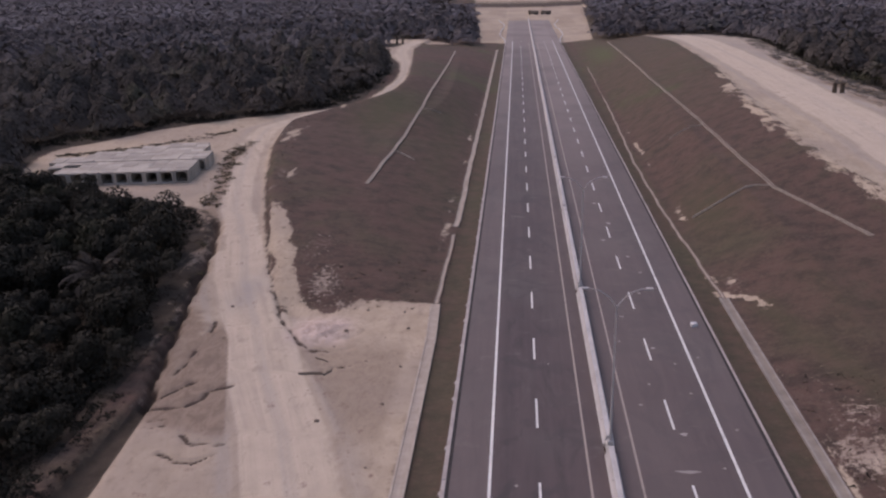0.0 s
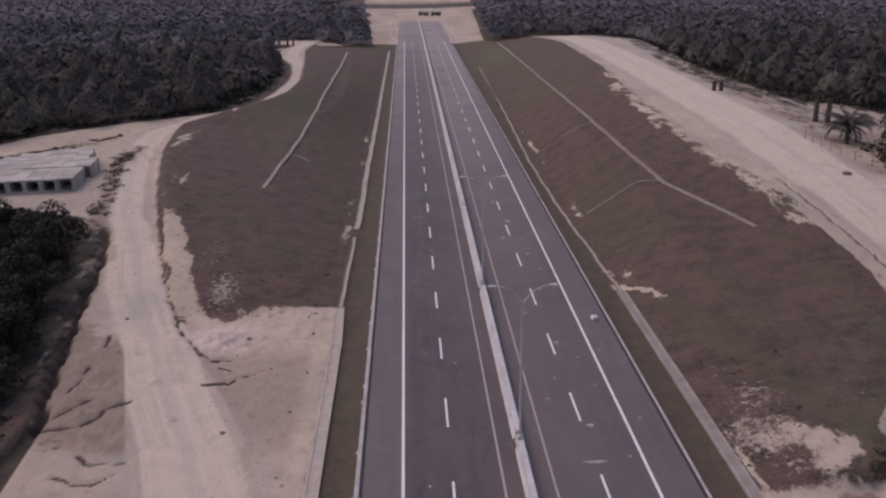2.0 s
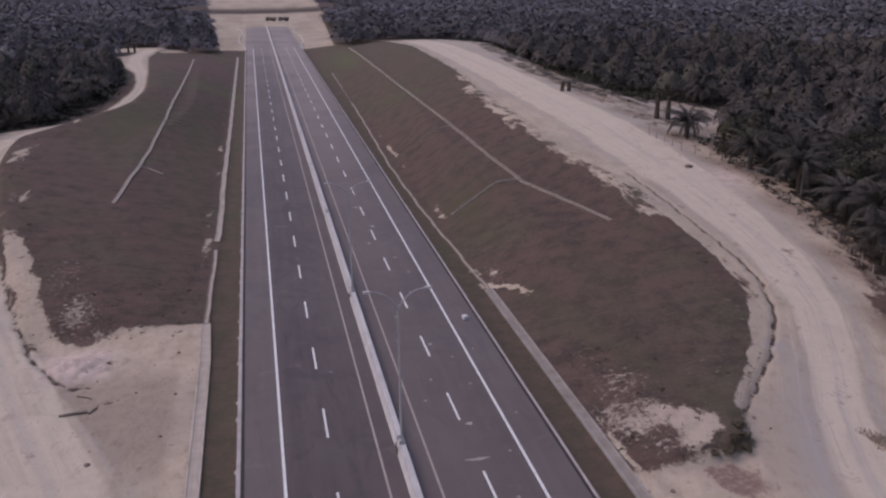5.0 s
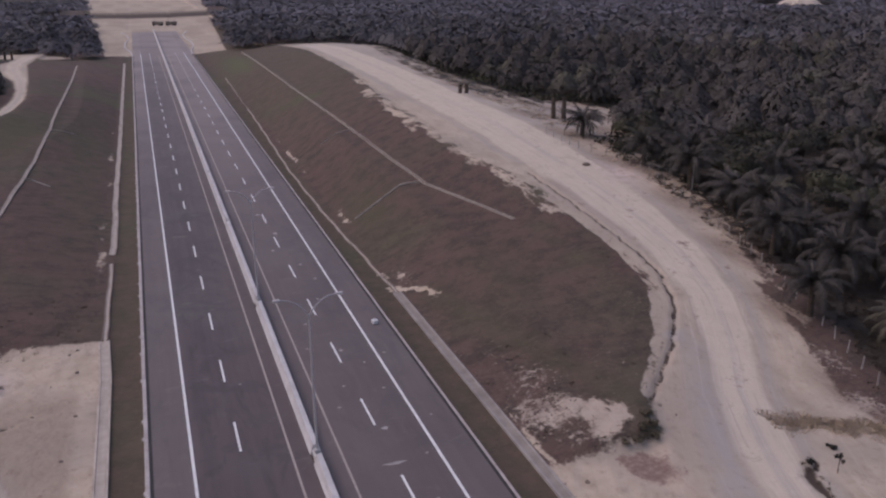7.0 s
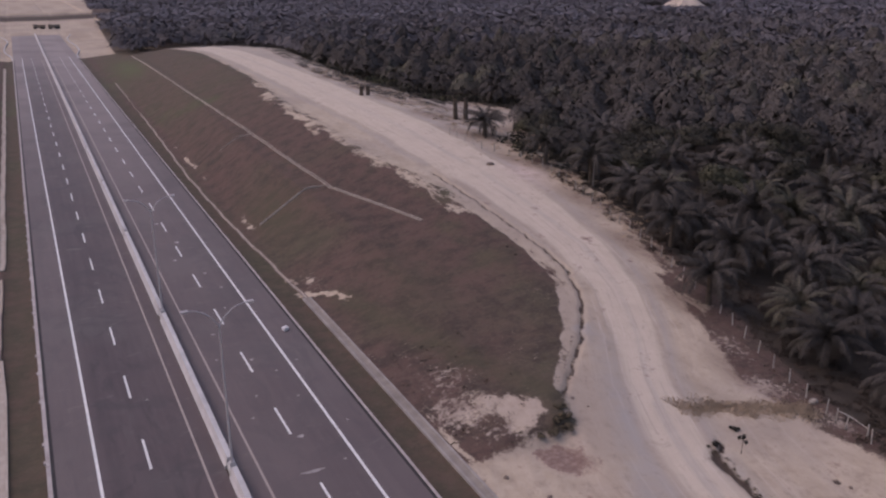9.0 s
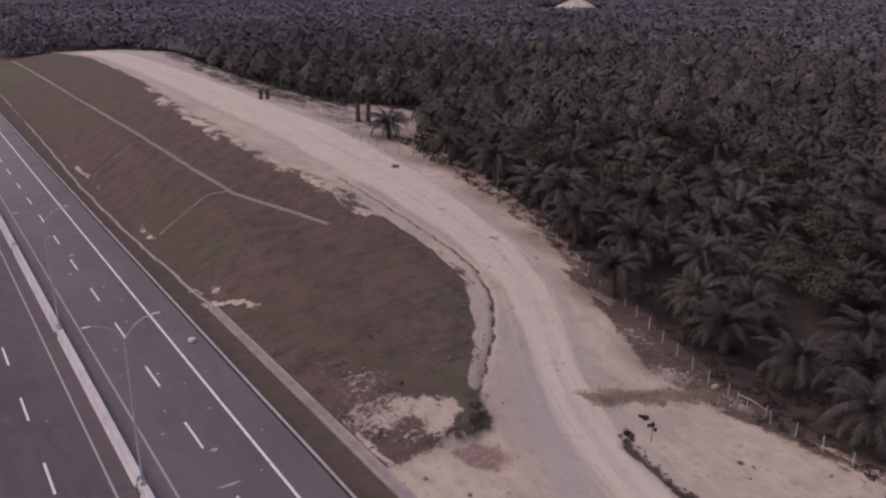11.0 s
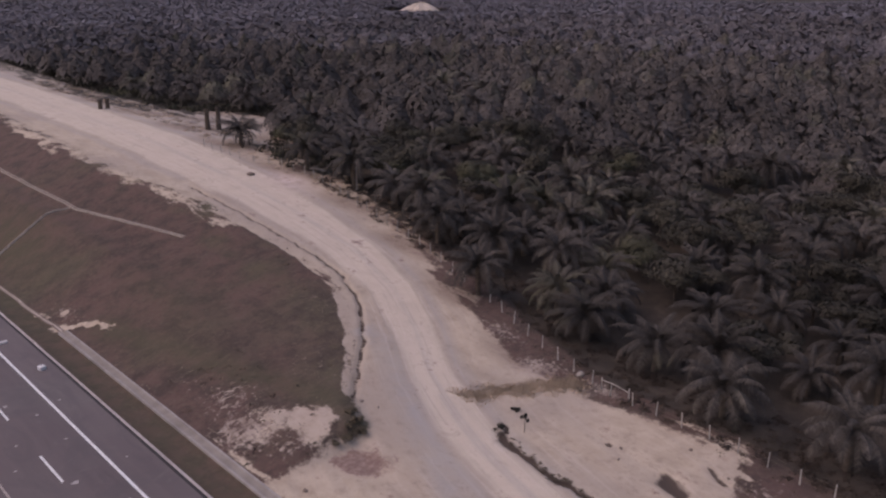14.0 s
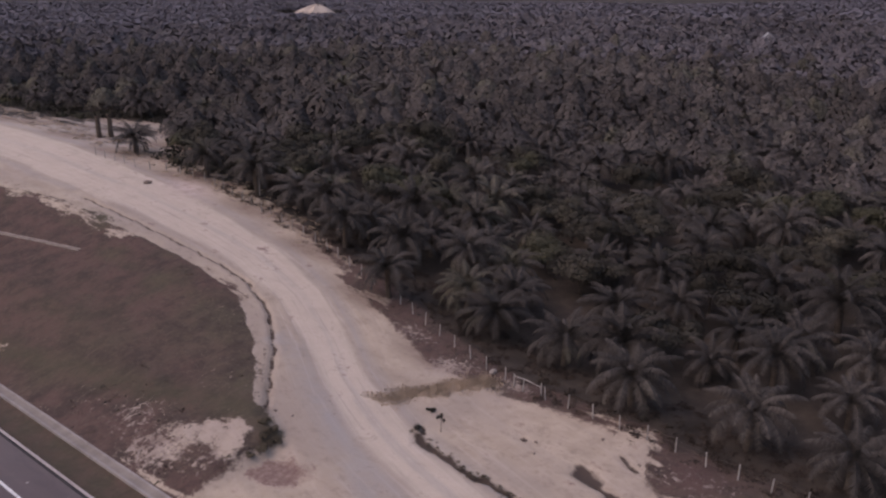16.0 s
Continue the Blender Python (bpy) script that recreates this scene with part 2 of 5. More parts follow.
    bump = k.math("ADD", k.math("MULTIPLY", mid, 1.0), k.math("MULTIPLY", fine, 0.5))
    return k.done(base, bump, 0.55, 0.16)


def mat_asphalt():
    k = Nodes("asphalt", 0.7)
    k.b.inputs["Specular IOR Level"].default_value = 0.38
    big, lane, fine = k.noise(0.06, 4), k.noise(0.9, 5, 0.6, (1.0, 0.06, 1.0)), k.noise(14.0, 4, 0.7)
    c = k.mix(k.remap(lane, 0.3, 0.72), (0.062, 0.0445, 0.0465), (0.087, 0.063, 0.063))
    c = k.mix(k.math("MULTIPLY", k.remap(big, 0.45, 0.7), 0.5), c, (0.095, 0.082, 0.078))
    c = k.mix(k.math("MULTIPLY", k.remap(k.noise(0.5, 6, 0.7), 0.6, 0.8), 0.35), c, (0.12, 0.10, 0.09))
    c = k.mix(k.math("MULTIPLY", k.remap(k.noise(0.22, 6, 0.7, (1.0, 0.5, 1.0), 0.8), 0.55, 0.75), 0.4), c, (0.115, 0.098, 0.090))
    stain = k.noise(0.16, 5, 0.65, (1.0, 0.8, 1.0), 1.0)
    c = k.mix(k.math("MULTIPLY", k.remap(stain, 0.50, 0.38), 0.6), c, (0.050, 0.041, 0.043))
    blot = k.noise(0.55, 4, 0.6, (0.6, 1.0, 1.0), 0.5)
    c = k.mix(k.math("MULTIPLY", k.remap(blot, 0.60, 0.74), 0.35), c, (0.17, 0.145, 0.13))
    seam = k.noise(0.35, 5, 0.7, (1.0, 0.25, 1.0), 1.5)
    c = k.mix(k.math("MULTIPLY", k.remap(seam, 0.46, 0.34), 0.5), c, (0.036, 0.030, 0.032))
    c = k.mix(k.math("MULTIPLY", k.remap(k.noise(1.6, 6, 0.75), 0.62, 0.76), 0.5), c, (0.16, 0.13, 0.118))
    c = k.mix(k.math("MULTIPLY", k.math("MULTIPLY", k.attr("dust"), k.remap(k.noise(0.11, 5, 0.65), 0.3, 0.65, 0.5, 1.0)), 0.75), c, (0.136, 0.100, 0.092))
    # pale worn surface, with grazing sky sheen painted in far along the road
    c = k.mix(k.math("MULTIPLY", k.attr("worn_sheen"), k.remap(k.noise(0.05, 4), 0.3, 0.6, 0.6, 1.0)), c, (0.250, 0.202, 0.186))
    return k.done(c, fine, 0.25, 0.01)


def mat_plain(name, a, b, rough=0.85, scale=0.8, grain=9.0, strength=0.25, dirt=None, var=0.0):
    k = Nodes(name, rough)
    c = k.mix(k.remap(k.noise(scale, 5, 0.65), 0.3, 0.7), a, b)
    if dirt:
        c = k.mix(k.math("MULTIPLY", k.remap(k.noise(scale * 0.35, 6, 0.7), 0.5, 0.75), 0.75), c, dirt)
    if var:
        c = k.mix(k.math("MULTIPLY", k.random(), var), c, tuple(v * 0.45 for v in a))
    return k.done(c, k.noise(grain, 4), strength, 0.03)


def mat_leaf(name, a, b, tip, olive=0.28, grain=2.5, mottle=0.6):
    k = Nodes(name, 0.8)
    c = k.mix(k.remap(k.noise(0.12, 3), 0.35, 0.65), a, b)
    c = k.mix(k.math("MULTIPLY", k.island(), 0.45), c, tip)
    c = k.mix(k.remap(k.random(), 0.35, 1.0, 0.0, 0.5), c, tuple(0.5 * v for v in a))
    c = k.mix(k.math("MULTIPLY", k.remap(k.noise(0.22, 2, 0.5), 0.55, 0.7), 0.4), c, tuple(1.15 * v for v in tip))
    c = k.mix(k.remap(k.noise(0.014, 4, 0.6), 0.40, 0.60, 0.0, 0.65), c, tuple(0.5 * v for v in b))
    c = k.mix(k.math("MULTIPLY", k.remap(k.noise(0.07, 3, 0.5), 0.56, 0.7), olive), c, (1.15 * tip[0], 1.3 * tip[1], 0.85 * tip[2]))
    spray = k.noise(grain, 5, 0.7)
    c = k.mix(k.remap(spray, 0.54, 0.36, 0.0, mottle), c, tuple(0.3 * v for v in a))
    c = k.mix(k.remap(spray, 0.56, 0.72, 0.0, 0.65 * mottle), c, tuple(1.2 * v for v in tip))
    k.b.inputs["Specular IOR Level"].default_value = 0.12
    return k.done(c, spray, 0.7, 0.5 / grain)


GROUND, ASPHALT = mat_ground(), mat_asphalt()
WHITE_LINE = mat_plain("white road paint", (0.62, 0.60, 0.57), (0.72, 0.70, 0.67), 0.6, 1.5, 20, 0.1, (0.36, 0.32, 0.29))
YELLOW_LINE = mat_plain("faded amber road paint", (0.32, 0.265, 0.23), (0.38, 0.32, 0.28), 0.6, 1.5, 20, 0.1, (0.19, 0.155, 0.135))
CONCRETE = mat_plain("pale concrete", (0.40, 0.37, 0.35), (0.50, 0.47, 0.44), 0.85, 0.5, 8, 0.25, (0.27, 0.23, 0.20))
BARRIER = mat_plain("barrier concrete", (0.42, 0.395, 0.385), (0.52, 0.49, 0.475), 0.8, 0.4, 8, 0.2, (0.36, 0.32, 0.30))
KERB = mat_plain("kerb concrete", (0.34, 0.295, 0.275), (0.45, 0.40, 0.375), 0.85, 0.6, 8, 0.2, (0.22, 0.18, 0.16))
BED_TAN = mat_plain("tan silt bed", (0.22, 0.185, 0.155), (0.29, 0.25, 0.21), 0.95, 0.6, 5, 0.4, (0.15, 0.12, 0.10))
DRAIN_OLD = mat_plain("overgrown drain mortar", (0.15, 0.115, 0.095), (0.24, 0.19, 0.155), 0.95, 0.3, 4, 0.5, (0.09, 0.07, 0.055))
DRAIN_WALL = mat_plain("grey drain concrete", (0.25, 0.22, 0.20), (0.34, 0.30, 0.27), 0.9, 0.6, 6, 0.4, (0.16, 0.13, 0.11))
DRAIN = mat_plain("mortared stone drain", (0.25, 0.21, 0.175), (0.37, 0.32, 0.27), 0.9, 2.4, 5, 0.6, (0.10, 0.075, 0.06))
DRAIN_PALE = mat_plain("pale sandy concrete", (0.35, 0.295, 0.245), (0.45, 0.385, 0.325), 0.9, 0.5, 6, 0.35, (0.24, 0.195, 0.155))
BED = mat_plain("sandy silt bed", (0.34, 0.285, 0.235), (0.43, 0.365, 0.31), 0.95, 0.6, 5, 0.4, (0.21, 0.17, 0.135))
STEEL = mat_plain("galvanised steel", (0.44, 0.405, 0.39), (0.50, 0.465, 0.45), 0.5, 2.0, 30, 0.05)
LENS = mat_plain("lamp glass", (0.60, 0.58, 0.54), (0.66, 0.64, 0.60), 0.3)
BARK = mat_plain("palm bark", (0.06, 0.045, 0.035), (0.11, 0.085, 0.065), 0.95, 2.0, 6, 0.6)
POST = mat_plain("weathered fence wood", (0.30, 0.27, 0.24), (0.42, 0.38, 0.34), 0.9, 3.0, 20, 0.3, None, 0.4)
WIRE = mat_plain("rusted wire", (0.14, 0.11, 0.09), (0.20, 0.16, 0.13), 0.7)
TIMBER = mat_plain("grey timber", (0.16, 0.125, 0.10), (0.24, 0.19, 0.15), 0.9, 3.0, 15, 0.4)
STONE = mat_plain("dark earth clods", (0.14, 0.105, 0.085), (0.22, 0.17, 0.14), 0.95, 2.0, 6, 0.5)
SCUFF = mat_plain("old pale scuffs", (0.27, 0.24, 0.225), (0.36, 0.32, 0.30), 0.8)
TAR = mat_plain("dark gutter tar", (0.03, 0.026, 0.026), (0.045, 0.039, 0.038), 0.8)
SACK = mat_plain("white painted block", (0.60, 0.58, 0.57), (0.68, 0.66, 0.65), 0.7, 4.0, 30, 0.2)
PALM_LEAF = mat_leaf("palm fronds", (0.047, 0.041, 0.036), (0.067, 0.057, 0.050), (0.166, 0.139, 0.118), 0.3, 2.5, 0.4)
# middle-distance leaves: a paler colour stands for thin haze
MID_LEAF = mat_leaf("mid-distance leaves paled by haze", (0.078, 0.066, 0.060), (0.104, 0.088, 0.080), (0.172, 0.147, 0.128), 0.3, 1.5, 0.6)
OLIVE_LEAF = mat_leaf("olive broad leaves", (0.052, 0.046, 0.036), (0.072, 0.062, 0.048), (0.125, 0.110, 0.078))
# farther canopy: haze painted in as a greyer, paler leaf colour
HAZY_LEAF = mat_leaf("canopy leaves greyed by haze", (0.117, 0.102, 0.105), (0.145, 0.127, 0.131), (0.186, 0.163, 0.169), 0.15, 0.8, 0.45)
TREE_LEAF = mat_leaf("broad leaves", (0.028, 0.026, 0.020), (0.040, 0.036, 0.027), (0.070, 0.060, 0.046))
# farthest canopy: the most haze painted into the leaf colour
RIM_HAZE_LEAF = mat_leaf("rim leaves paled by haze", (0.152, 0.137, 0.149), (0.176, 0.158, 0.173), (0.192, 0.172, 0.188), 0.05, 0.42, 0.35)
SCRUB_LEAF = mat_leaf("scrub leaves", (0.06, 0.05, 0.034), (0.085, 0.072, 0.048), (0.11, 0.095, 0.062))
DRY_LEAF = mat_leaf("dry grass", (0.46, 0.355, 0.255), (0.54, 0.42, 0.31), (0.40, 0.31, 0.22), 0.0, 2.5, 0.1)
HEDGE_LEAF = mat_leaf("dry olive hedge leaves", (0.105, 0.084, 0.055), (0.14, 0.112, 0.075), (0.18, 0.145, 0.095))
BROWN_LEAF = mat_leaf("brown scrub leaves", (0.052, 0.038, 0.030), (0.072, 0.053, 0.041), (0.098, 0.074, 0.056), 0.1)
WEED_LEAF = mat_leaf("weeds", (0.075, 0.058, 0.042), (0.11, 0.086, 0.06), (0.15, 0.12, 0.08))
MACHINE = mat_plain("dusty machine paint", (0.19, 0.155, 0.125), (0.24, 0.195, 0.16), 0.7)
RUBBER = mat_plain("rubber", (0.03, 0.03, 0.03), (0.05, 0.05, 0.05), 0.8)
CLAY = mat_plain("pale clay", (0.42, 0.34, 0.27), (0.52, 0.43, 0.35), 0.95, 0.02, 0.3, 0.5)
ROOF = mat_plain("light sheet roof", (0.22, 0.21, 0.21), (0.28, 0.27, 0.27), 0.6)


# ---- mesh helpers ----
def mesh(name, verts, faces, mats):
    me = bpy.data.meshes.new(name)
    me.from_pydata([tuple(v) for v in verts], [], [tuple(f) for f in faces])
    for m in mats if isinstance(mats, (list, tuple)) else [mats]:
        me.materials.append(m)
    return me


def from_arrays(name, v, f, material):
    """A mesh from arrays: v (n, 3), f (m, 3) triangles."""
    me = bpy.data.meshes.new(name)
    me.vertices.add(len(v)), me.loops.add(f.size), me.polygons.add(len(f))
    me.vertices.foreach_set("co", np.ascontiguousarray(v, np.float32).ravel())
    me.loops.foreach_set("vertex_index", np.ascontiguousarray(f, np.int32).ravel())
    me.polygons.foreach_set("loop_start", np.arange(0, f.size, f.shape[1], dtype=np.int32))
    me.update(calc_edges=True)
    me.materials.append(material)
    return me


def part(name, data, parent=None, label="", m=None):
    """One mesh object under a thing; data is a mesh or a (bmesh, material) pair."""
    if isinstance(data, tuple):
        me = bpy.data.meshes.new(name)
        data[0].to_mesh(me), data[0].free()
        me.materials.append(data[1])
        data = me
    ob = new(name, data)
    if parent is not None:
        ob.parent = parent
    if m is not None:
        ob.matrix_basis = m
    return tagged(ob, label)


def thing(name, m, label, category, group="", kind=""):
    ob = new(name)
    ob.matrix_basis = m
    ob.empty_display_size = 0.5
    return tagged(ob, label, category, group, kind)


def box(bm, x0, y0, z0, x1, y1, z1, bevel=0.0):
    r = bmesh.ops.create_cube(bm, size=1.0)
    for v in r["verts"]:
        v.co = Vector((x0 + (v.co.x + 0.5) * (x1 - x0), y0 + (v.co.y + 0.5) * (y1 - y0), z0 + (v.co.z + 0.5) * (z1 - z0)))
    if bevel:
        edges = list({e for v in r["verts"] for e in v.link_edges})
        bmesh.ops.bevel(bm, geom=edges, offset=bevel, segments=1, affect="EDGES")
    return bm


def tube(bm, pts, radii, sides=8, caps=True):
    """A round bar along points."""
    rings = []
    for i, p in enumerate(pts):
        p = Vector(p)
        d = (Vector(pts[min(i + 1, len(pts) - 1)]) - Vector(pts[max(i - 1, 0)])).normalized()
        u = d.orthogonal().normalized() if abs(d.z) > 0.9 else d.cross(Vector((0, 0, 1))).normalized()
        if abs(d.z) > 0.9:
            u = Vector((1, 0, 0)) - d * d.x
            u.normalize()
        w = d.cross(u)
        r = radii[i] if isinstance(radii, (list, tuple)) else radii
        rings.append([bm.verts.new(p + r * (math.cos(a) * u + math.sin(a) * w)) for a in np.arange(sides) * 2 * math.pi / sides])
    for a, b in zip(rings, rings[1:]):
        for j in range(sides):
            bm.faces.new((a[j], a[(j + 1) % sides], b[(j + 1) % sides], b[j]))
    if caps:
        bm.faces.new(rings[0][::-1]), bm.faces.new(rings[-1])
    return bm


def sweep(section, path, ups=None):
    """Verts and quads of an open or closed section (offset, height) swept along ground points (x, y, z)."""
    v, f = [], []
    n = len(section)
    for i, p in enumerate(path):
        a, b = path[max(i - 1, 0)], path[min(i + 1, len(path) - 1)]
        d = Vector((b[0] - a[0], b[1] - a[1], 0)).normalized()
        nx, ny = d.y, -d.x
        for o, h in section:
            v.append((p[0] + nx * o, p[1] + ny * o, p[2] + h))
    for i in range(len(path) - 1):
        for j in range(n):
            k = (j + 1) % n
            f.append((i * n + j, i * n + k, (i + 1) * n + k, (i + 1) * n + j))
    f.append(tuple(range(n))[::-1])
    f.append(tuple(range((len(path) - 1) * n, len(path) * n)))
    return v, f


def z_at(x, y):
    return float(height(x, y))


# ---- ground ----
def line_steps(fine, lo, hi, step, grow, far_lo, far_hi):
    out = list(np.arange(lo, hi, fine))
    s, p = step, out[-1]
    while p < far_hi:
        p += s
        s *= grow
        out.append(p)
    s, p = step, lo
    while p > far_lo:
        p -= s
        s *= grow
        out.insert(0, p)
    return np.array(out)


def refine(steps, lo, hi, fine):
    """Finer grid lines within one stretch."""
    return np.concatenate([steps[steps < lo], np.arange(lo, hi, fine), steps[steps >= hi]])


def off_line(x, y, path):
    """Distance to a plan line, and the run along it."""
    best, run, total = np.full_like(x, 1e6), np.zeros_like(x), 0.0
    for (x0, y0), (x1, y1) in zip(path, path[1:]):
        ex, ey = x1 - x0, y1 - y0
        size = math.hypot(ex, ey)
        t = np.clip(((x - x0) * ex + (y - y0) * ey) / size ** 2, 0, 1)
        d = np.hypot(x - x0 - t * ex, y - y0 - t * ey)
        run = np.where(d < best, total + t * size, run)
        best = np.minimum(best, d)
        total += size
    return best, run


def fissure(x, y, path, wide, jag=0.3, dots=0.3, vary=1.0):
    """A wandering cut of uneven width along a plan line, 1 in its bed."""
    wx = x + jag * (np.sin(y * 1.1 + x * 0.3) + 0.6 * np.sin(y * 2.9 + 1.0) + 0.4 * np.sin(x * 3.7))
    wy = y + jag * (np.sin(x * 1.3 + y * 0.2) + 0.5 * np.sin(x * 3.1 + 2.0))
    d, run = off_line(wx, wy, path)
    w = wide * (0.85 + vary * (0.4 * np.sin(run * 1.3) * np.sin(run * 0.47 + 1) + 0.25 * np.sin(run * 3.1)))
    return np.exp(-(d / np.maximum(w, 0.08)) ** 2) * (1 - dots + dots * np.sin(run * 2.6) * np.sin(run * 0.9 + 0.4))


def build_ground():
    xs = line_steps(0.5, -60, 62, 0.6, 1.09, -2600, 2600)
    ys = line_steps(0.6, 36, 190, 0.8, 1.045, -900, 3600)
    xs = refine(refine(xs, -48, -24, 0.28), 18, 46, 0.28)
    ys = refine(ys, 64, 106, 0.36)
    X, Y = np.meshgrid(xs, ys)
    x, y = X.ravel(), Y.ravel()
    z = height(x, y)
    r_in, r_out = smooth(R_EDGE_IN, y), smooth(R_EDGE_OUT, y)
    l_in, l_out = smooth(L_EDGE_IN, y), smooth(L_EDGE_OUT, y)
    d_r = np.minimum(x - r_in, r_out - x)
    d_l = np.minimum(l_in - x, x - l_out)
    d_r = np.where(y > 395, np.minimum(d_r, (425 - y) * 0.3), d_r)
    d_l = np.where(y > 395, np.minimum(d_l, (420 - y) * 0.3), d_l)
    pad_r = np.minimum(np.minimum(69.6 - y, x - 16.9), r_out - x)
    front = np.interp(-x, [17, 26, 28, 32, 36], [107, 107.4, 104, 103.4, 103])
    pad_l = np.minimum(np.minimum(front - y, -x - 16.8), x - l_out)
    half = 26.5 + np.clip(y - 430, 0, 900) * 0.055
    works = np.minimum((y - 432) * 0.5, half - np.abs(x - 2))
    spur = np.maximum(14 * (1 - np.hypot((x + 62) / 24, (y - 424) / 15)), 3 * (1 - np.hypot((x + 63) / 7, (y - 371) / 2.2)))
    dirt = np.maximum.reduce([d_r, d_l, pad_r, pad_l, works, spur])
    # bank of the plantation side, and a gully between track and slope
    hedge = np.where(y < 150, np.maximum(r_out, np.interp(y, [0, 46, 60, 66, 72, 79, 97, 127, 150], [47.4, 48.0, 48.3, 49.8, 51.4, 53.5, 57.3, 61.3, 61]) + 1.6), r_out)
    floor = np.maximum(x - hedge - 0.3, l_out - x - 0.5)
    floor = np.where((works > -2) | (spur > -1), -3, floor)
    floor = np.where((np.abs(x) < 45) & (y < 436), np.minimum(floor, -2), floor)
    gully = fissure(x, y, [(43.5, 131), (43.9, 115), (44.1, 105), (43.9, 98), (43.3, 94), (40.9, 87.9), (36.7, 82), (31.6, 76.5), (29.4, 74.2)], 0.22, 0.12, 0.12, 0.3)
    gully_l = fissure(x, y, [(-54.0, 175), (-50.0, 156), (-46.2, 141), (-42.6, 128), (-37.9, 112), (-34.8, 104.4), (-32.9, 99.8), (-30.6, 96.2), (-28.4, 94.4), (-26.6, 94.2)], 0.27, 0.16, 0.25)
    ditch = np.exp(-((x + 41.5) / np.interp(y, [60, 68, 80, 85], [1.8, 1.7, 0.9, 0.6])) ** 4) * (1 - ramp(83, 86, y))
    ditch_l = fissure(x, y, [(-41.4, 82.9), (-43.2, 90.0), (-44.5, 97.6), (-46.6, 109), (-48.3, 121), (-50.6, 130)], 0.62, 0.22, 0.05, 0.3)
    z = z - 0.45 * gully - 0.5 * gully_l - 0.9 * ditch - 1.6 * ditch_l
    crack = np.zeros_like(x)
    for path, wide in (([(-41.2, 81.8), (-39.4, 81.7), (-37.4, 82.0), (-36.6, 83.6), (-36.0, 85.2), (-34.4, 86.2)], 0.40), ([(-41.4, 83.4), (-39.8, 84.5), (-38.1, 86.5)], 0.38), ([(-40.8, 88.4), (-40.2, 93.2)], 0.26),
                       ([(-36.3, 77.5), (-34.8, 76.3), (-33.0, 76.0), (-31.7, 75.9)], 0.30), ([(-36.6, 74.4), (-34.7, 73.5), (-33.0, 73.4), (-32.0, 74.6)], 0.25), ([(-40.6, 100.0), (-40.0, 97.3)], 0.3), ([(-39.2, 78.6), (-37.4, 78.7)], 0.16), ([(-39.8, 79.6), (-38.0, 79.9)], 0.16),
                       ([(-26.8, 89.6), (-23.9, 91.0)], 0.14), ([(35.8, 62.0), (35.2, 60.4), (34.6, 57.9), (34.2, 53.7), (33.8, 50.5), (33.3, 46.0)], 0.6), ([(37.3, 62.6), (36.2, 61.8)], 0.3),
                       ([(40.7, 48.6), (38.7, 45.1), (37.0, 41.5)], 1.0), ([(44.6, 47.0), (43.0, 45.0)], 0.3), ([(40.6, 55.2), (41.9, 54.4)], 0.14)):
        crack = np.maximum(crack, fissure(x, y, path, 0.74 * wide, 0.16, 0.05, 0.6 if wide < 0.5 else 1.1))
    lumps = np.exp(-((x + 27.0) / 4.2) ** 2 - ((y - 97.5) / 4.2) ** 2) * np.sin(x * 2.7 + 1.3 * np.sin(y * 1.9)) * np.sin(y * 2.3 + np.sin(x * 1.7))
    z = z - 0.36 * crack + 0.16 * lumps
    # sandy spots in the turf, and rough verges of sand and weeds
    bare = np.zeros_like(x)
    for cx, cy, a, b, k in ((24.4, 73.4, 2.8, 2.9, 1.3), (22.0, 75.0, 3.0, 3.2, 0.9),
                            (-28.8, 102.6, 4.0, 2.8, 1.0), (-34.8, 107, 1.5, 5, 1.3), (-37.0, 114, 1.6, 6, 1.35), (-39.4, 122, 1.6, 6, 1.3), (-41.6, 130, 1.3, 4, 1.0), (-46, 150, 2.0, 10, 0.5), (-51, 178, 3.0, 9, 0.7), (-45.5, 206, 4, 5, 0.7),
                            (27.8, 71.2, 0.9, 1.2, 0.9), (17.6, 60, 0.5, 60, 0.5), (-17.9, 180, 0.8, 90, 0.45), (17.6, 190, 0.8, 70, 0.42)):
        bare = np.maximum(bare, k * np.exp(-((x - cx) / a) ** 2 - ((y - cy) / b) ** 2))
    bare = np.maximum(bare, 0.95 * fissure(x, y, [(16.3, 111.9), (18.6, 109.6), (20.4, 105.4)], 0.85, 0.2, 0.1))
    bare = np.maximum(bare, 0.85 * fissure(x, y, [(16.8, 118.0), (17.0, 114.6), (18.8, 114.4)], 0.85, 0.3, 0.2))
    bare = np.maximum(bare, 0.8 * fissure(x, y, [(14.8, 145.0), (16.2, 141.9), (17.6, 141.0)], 0.7, 0.2, 0.2))
    speck = np.zeros_like(x)
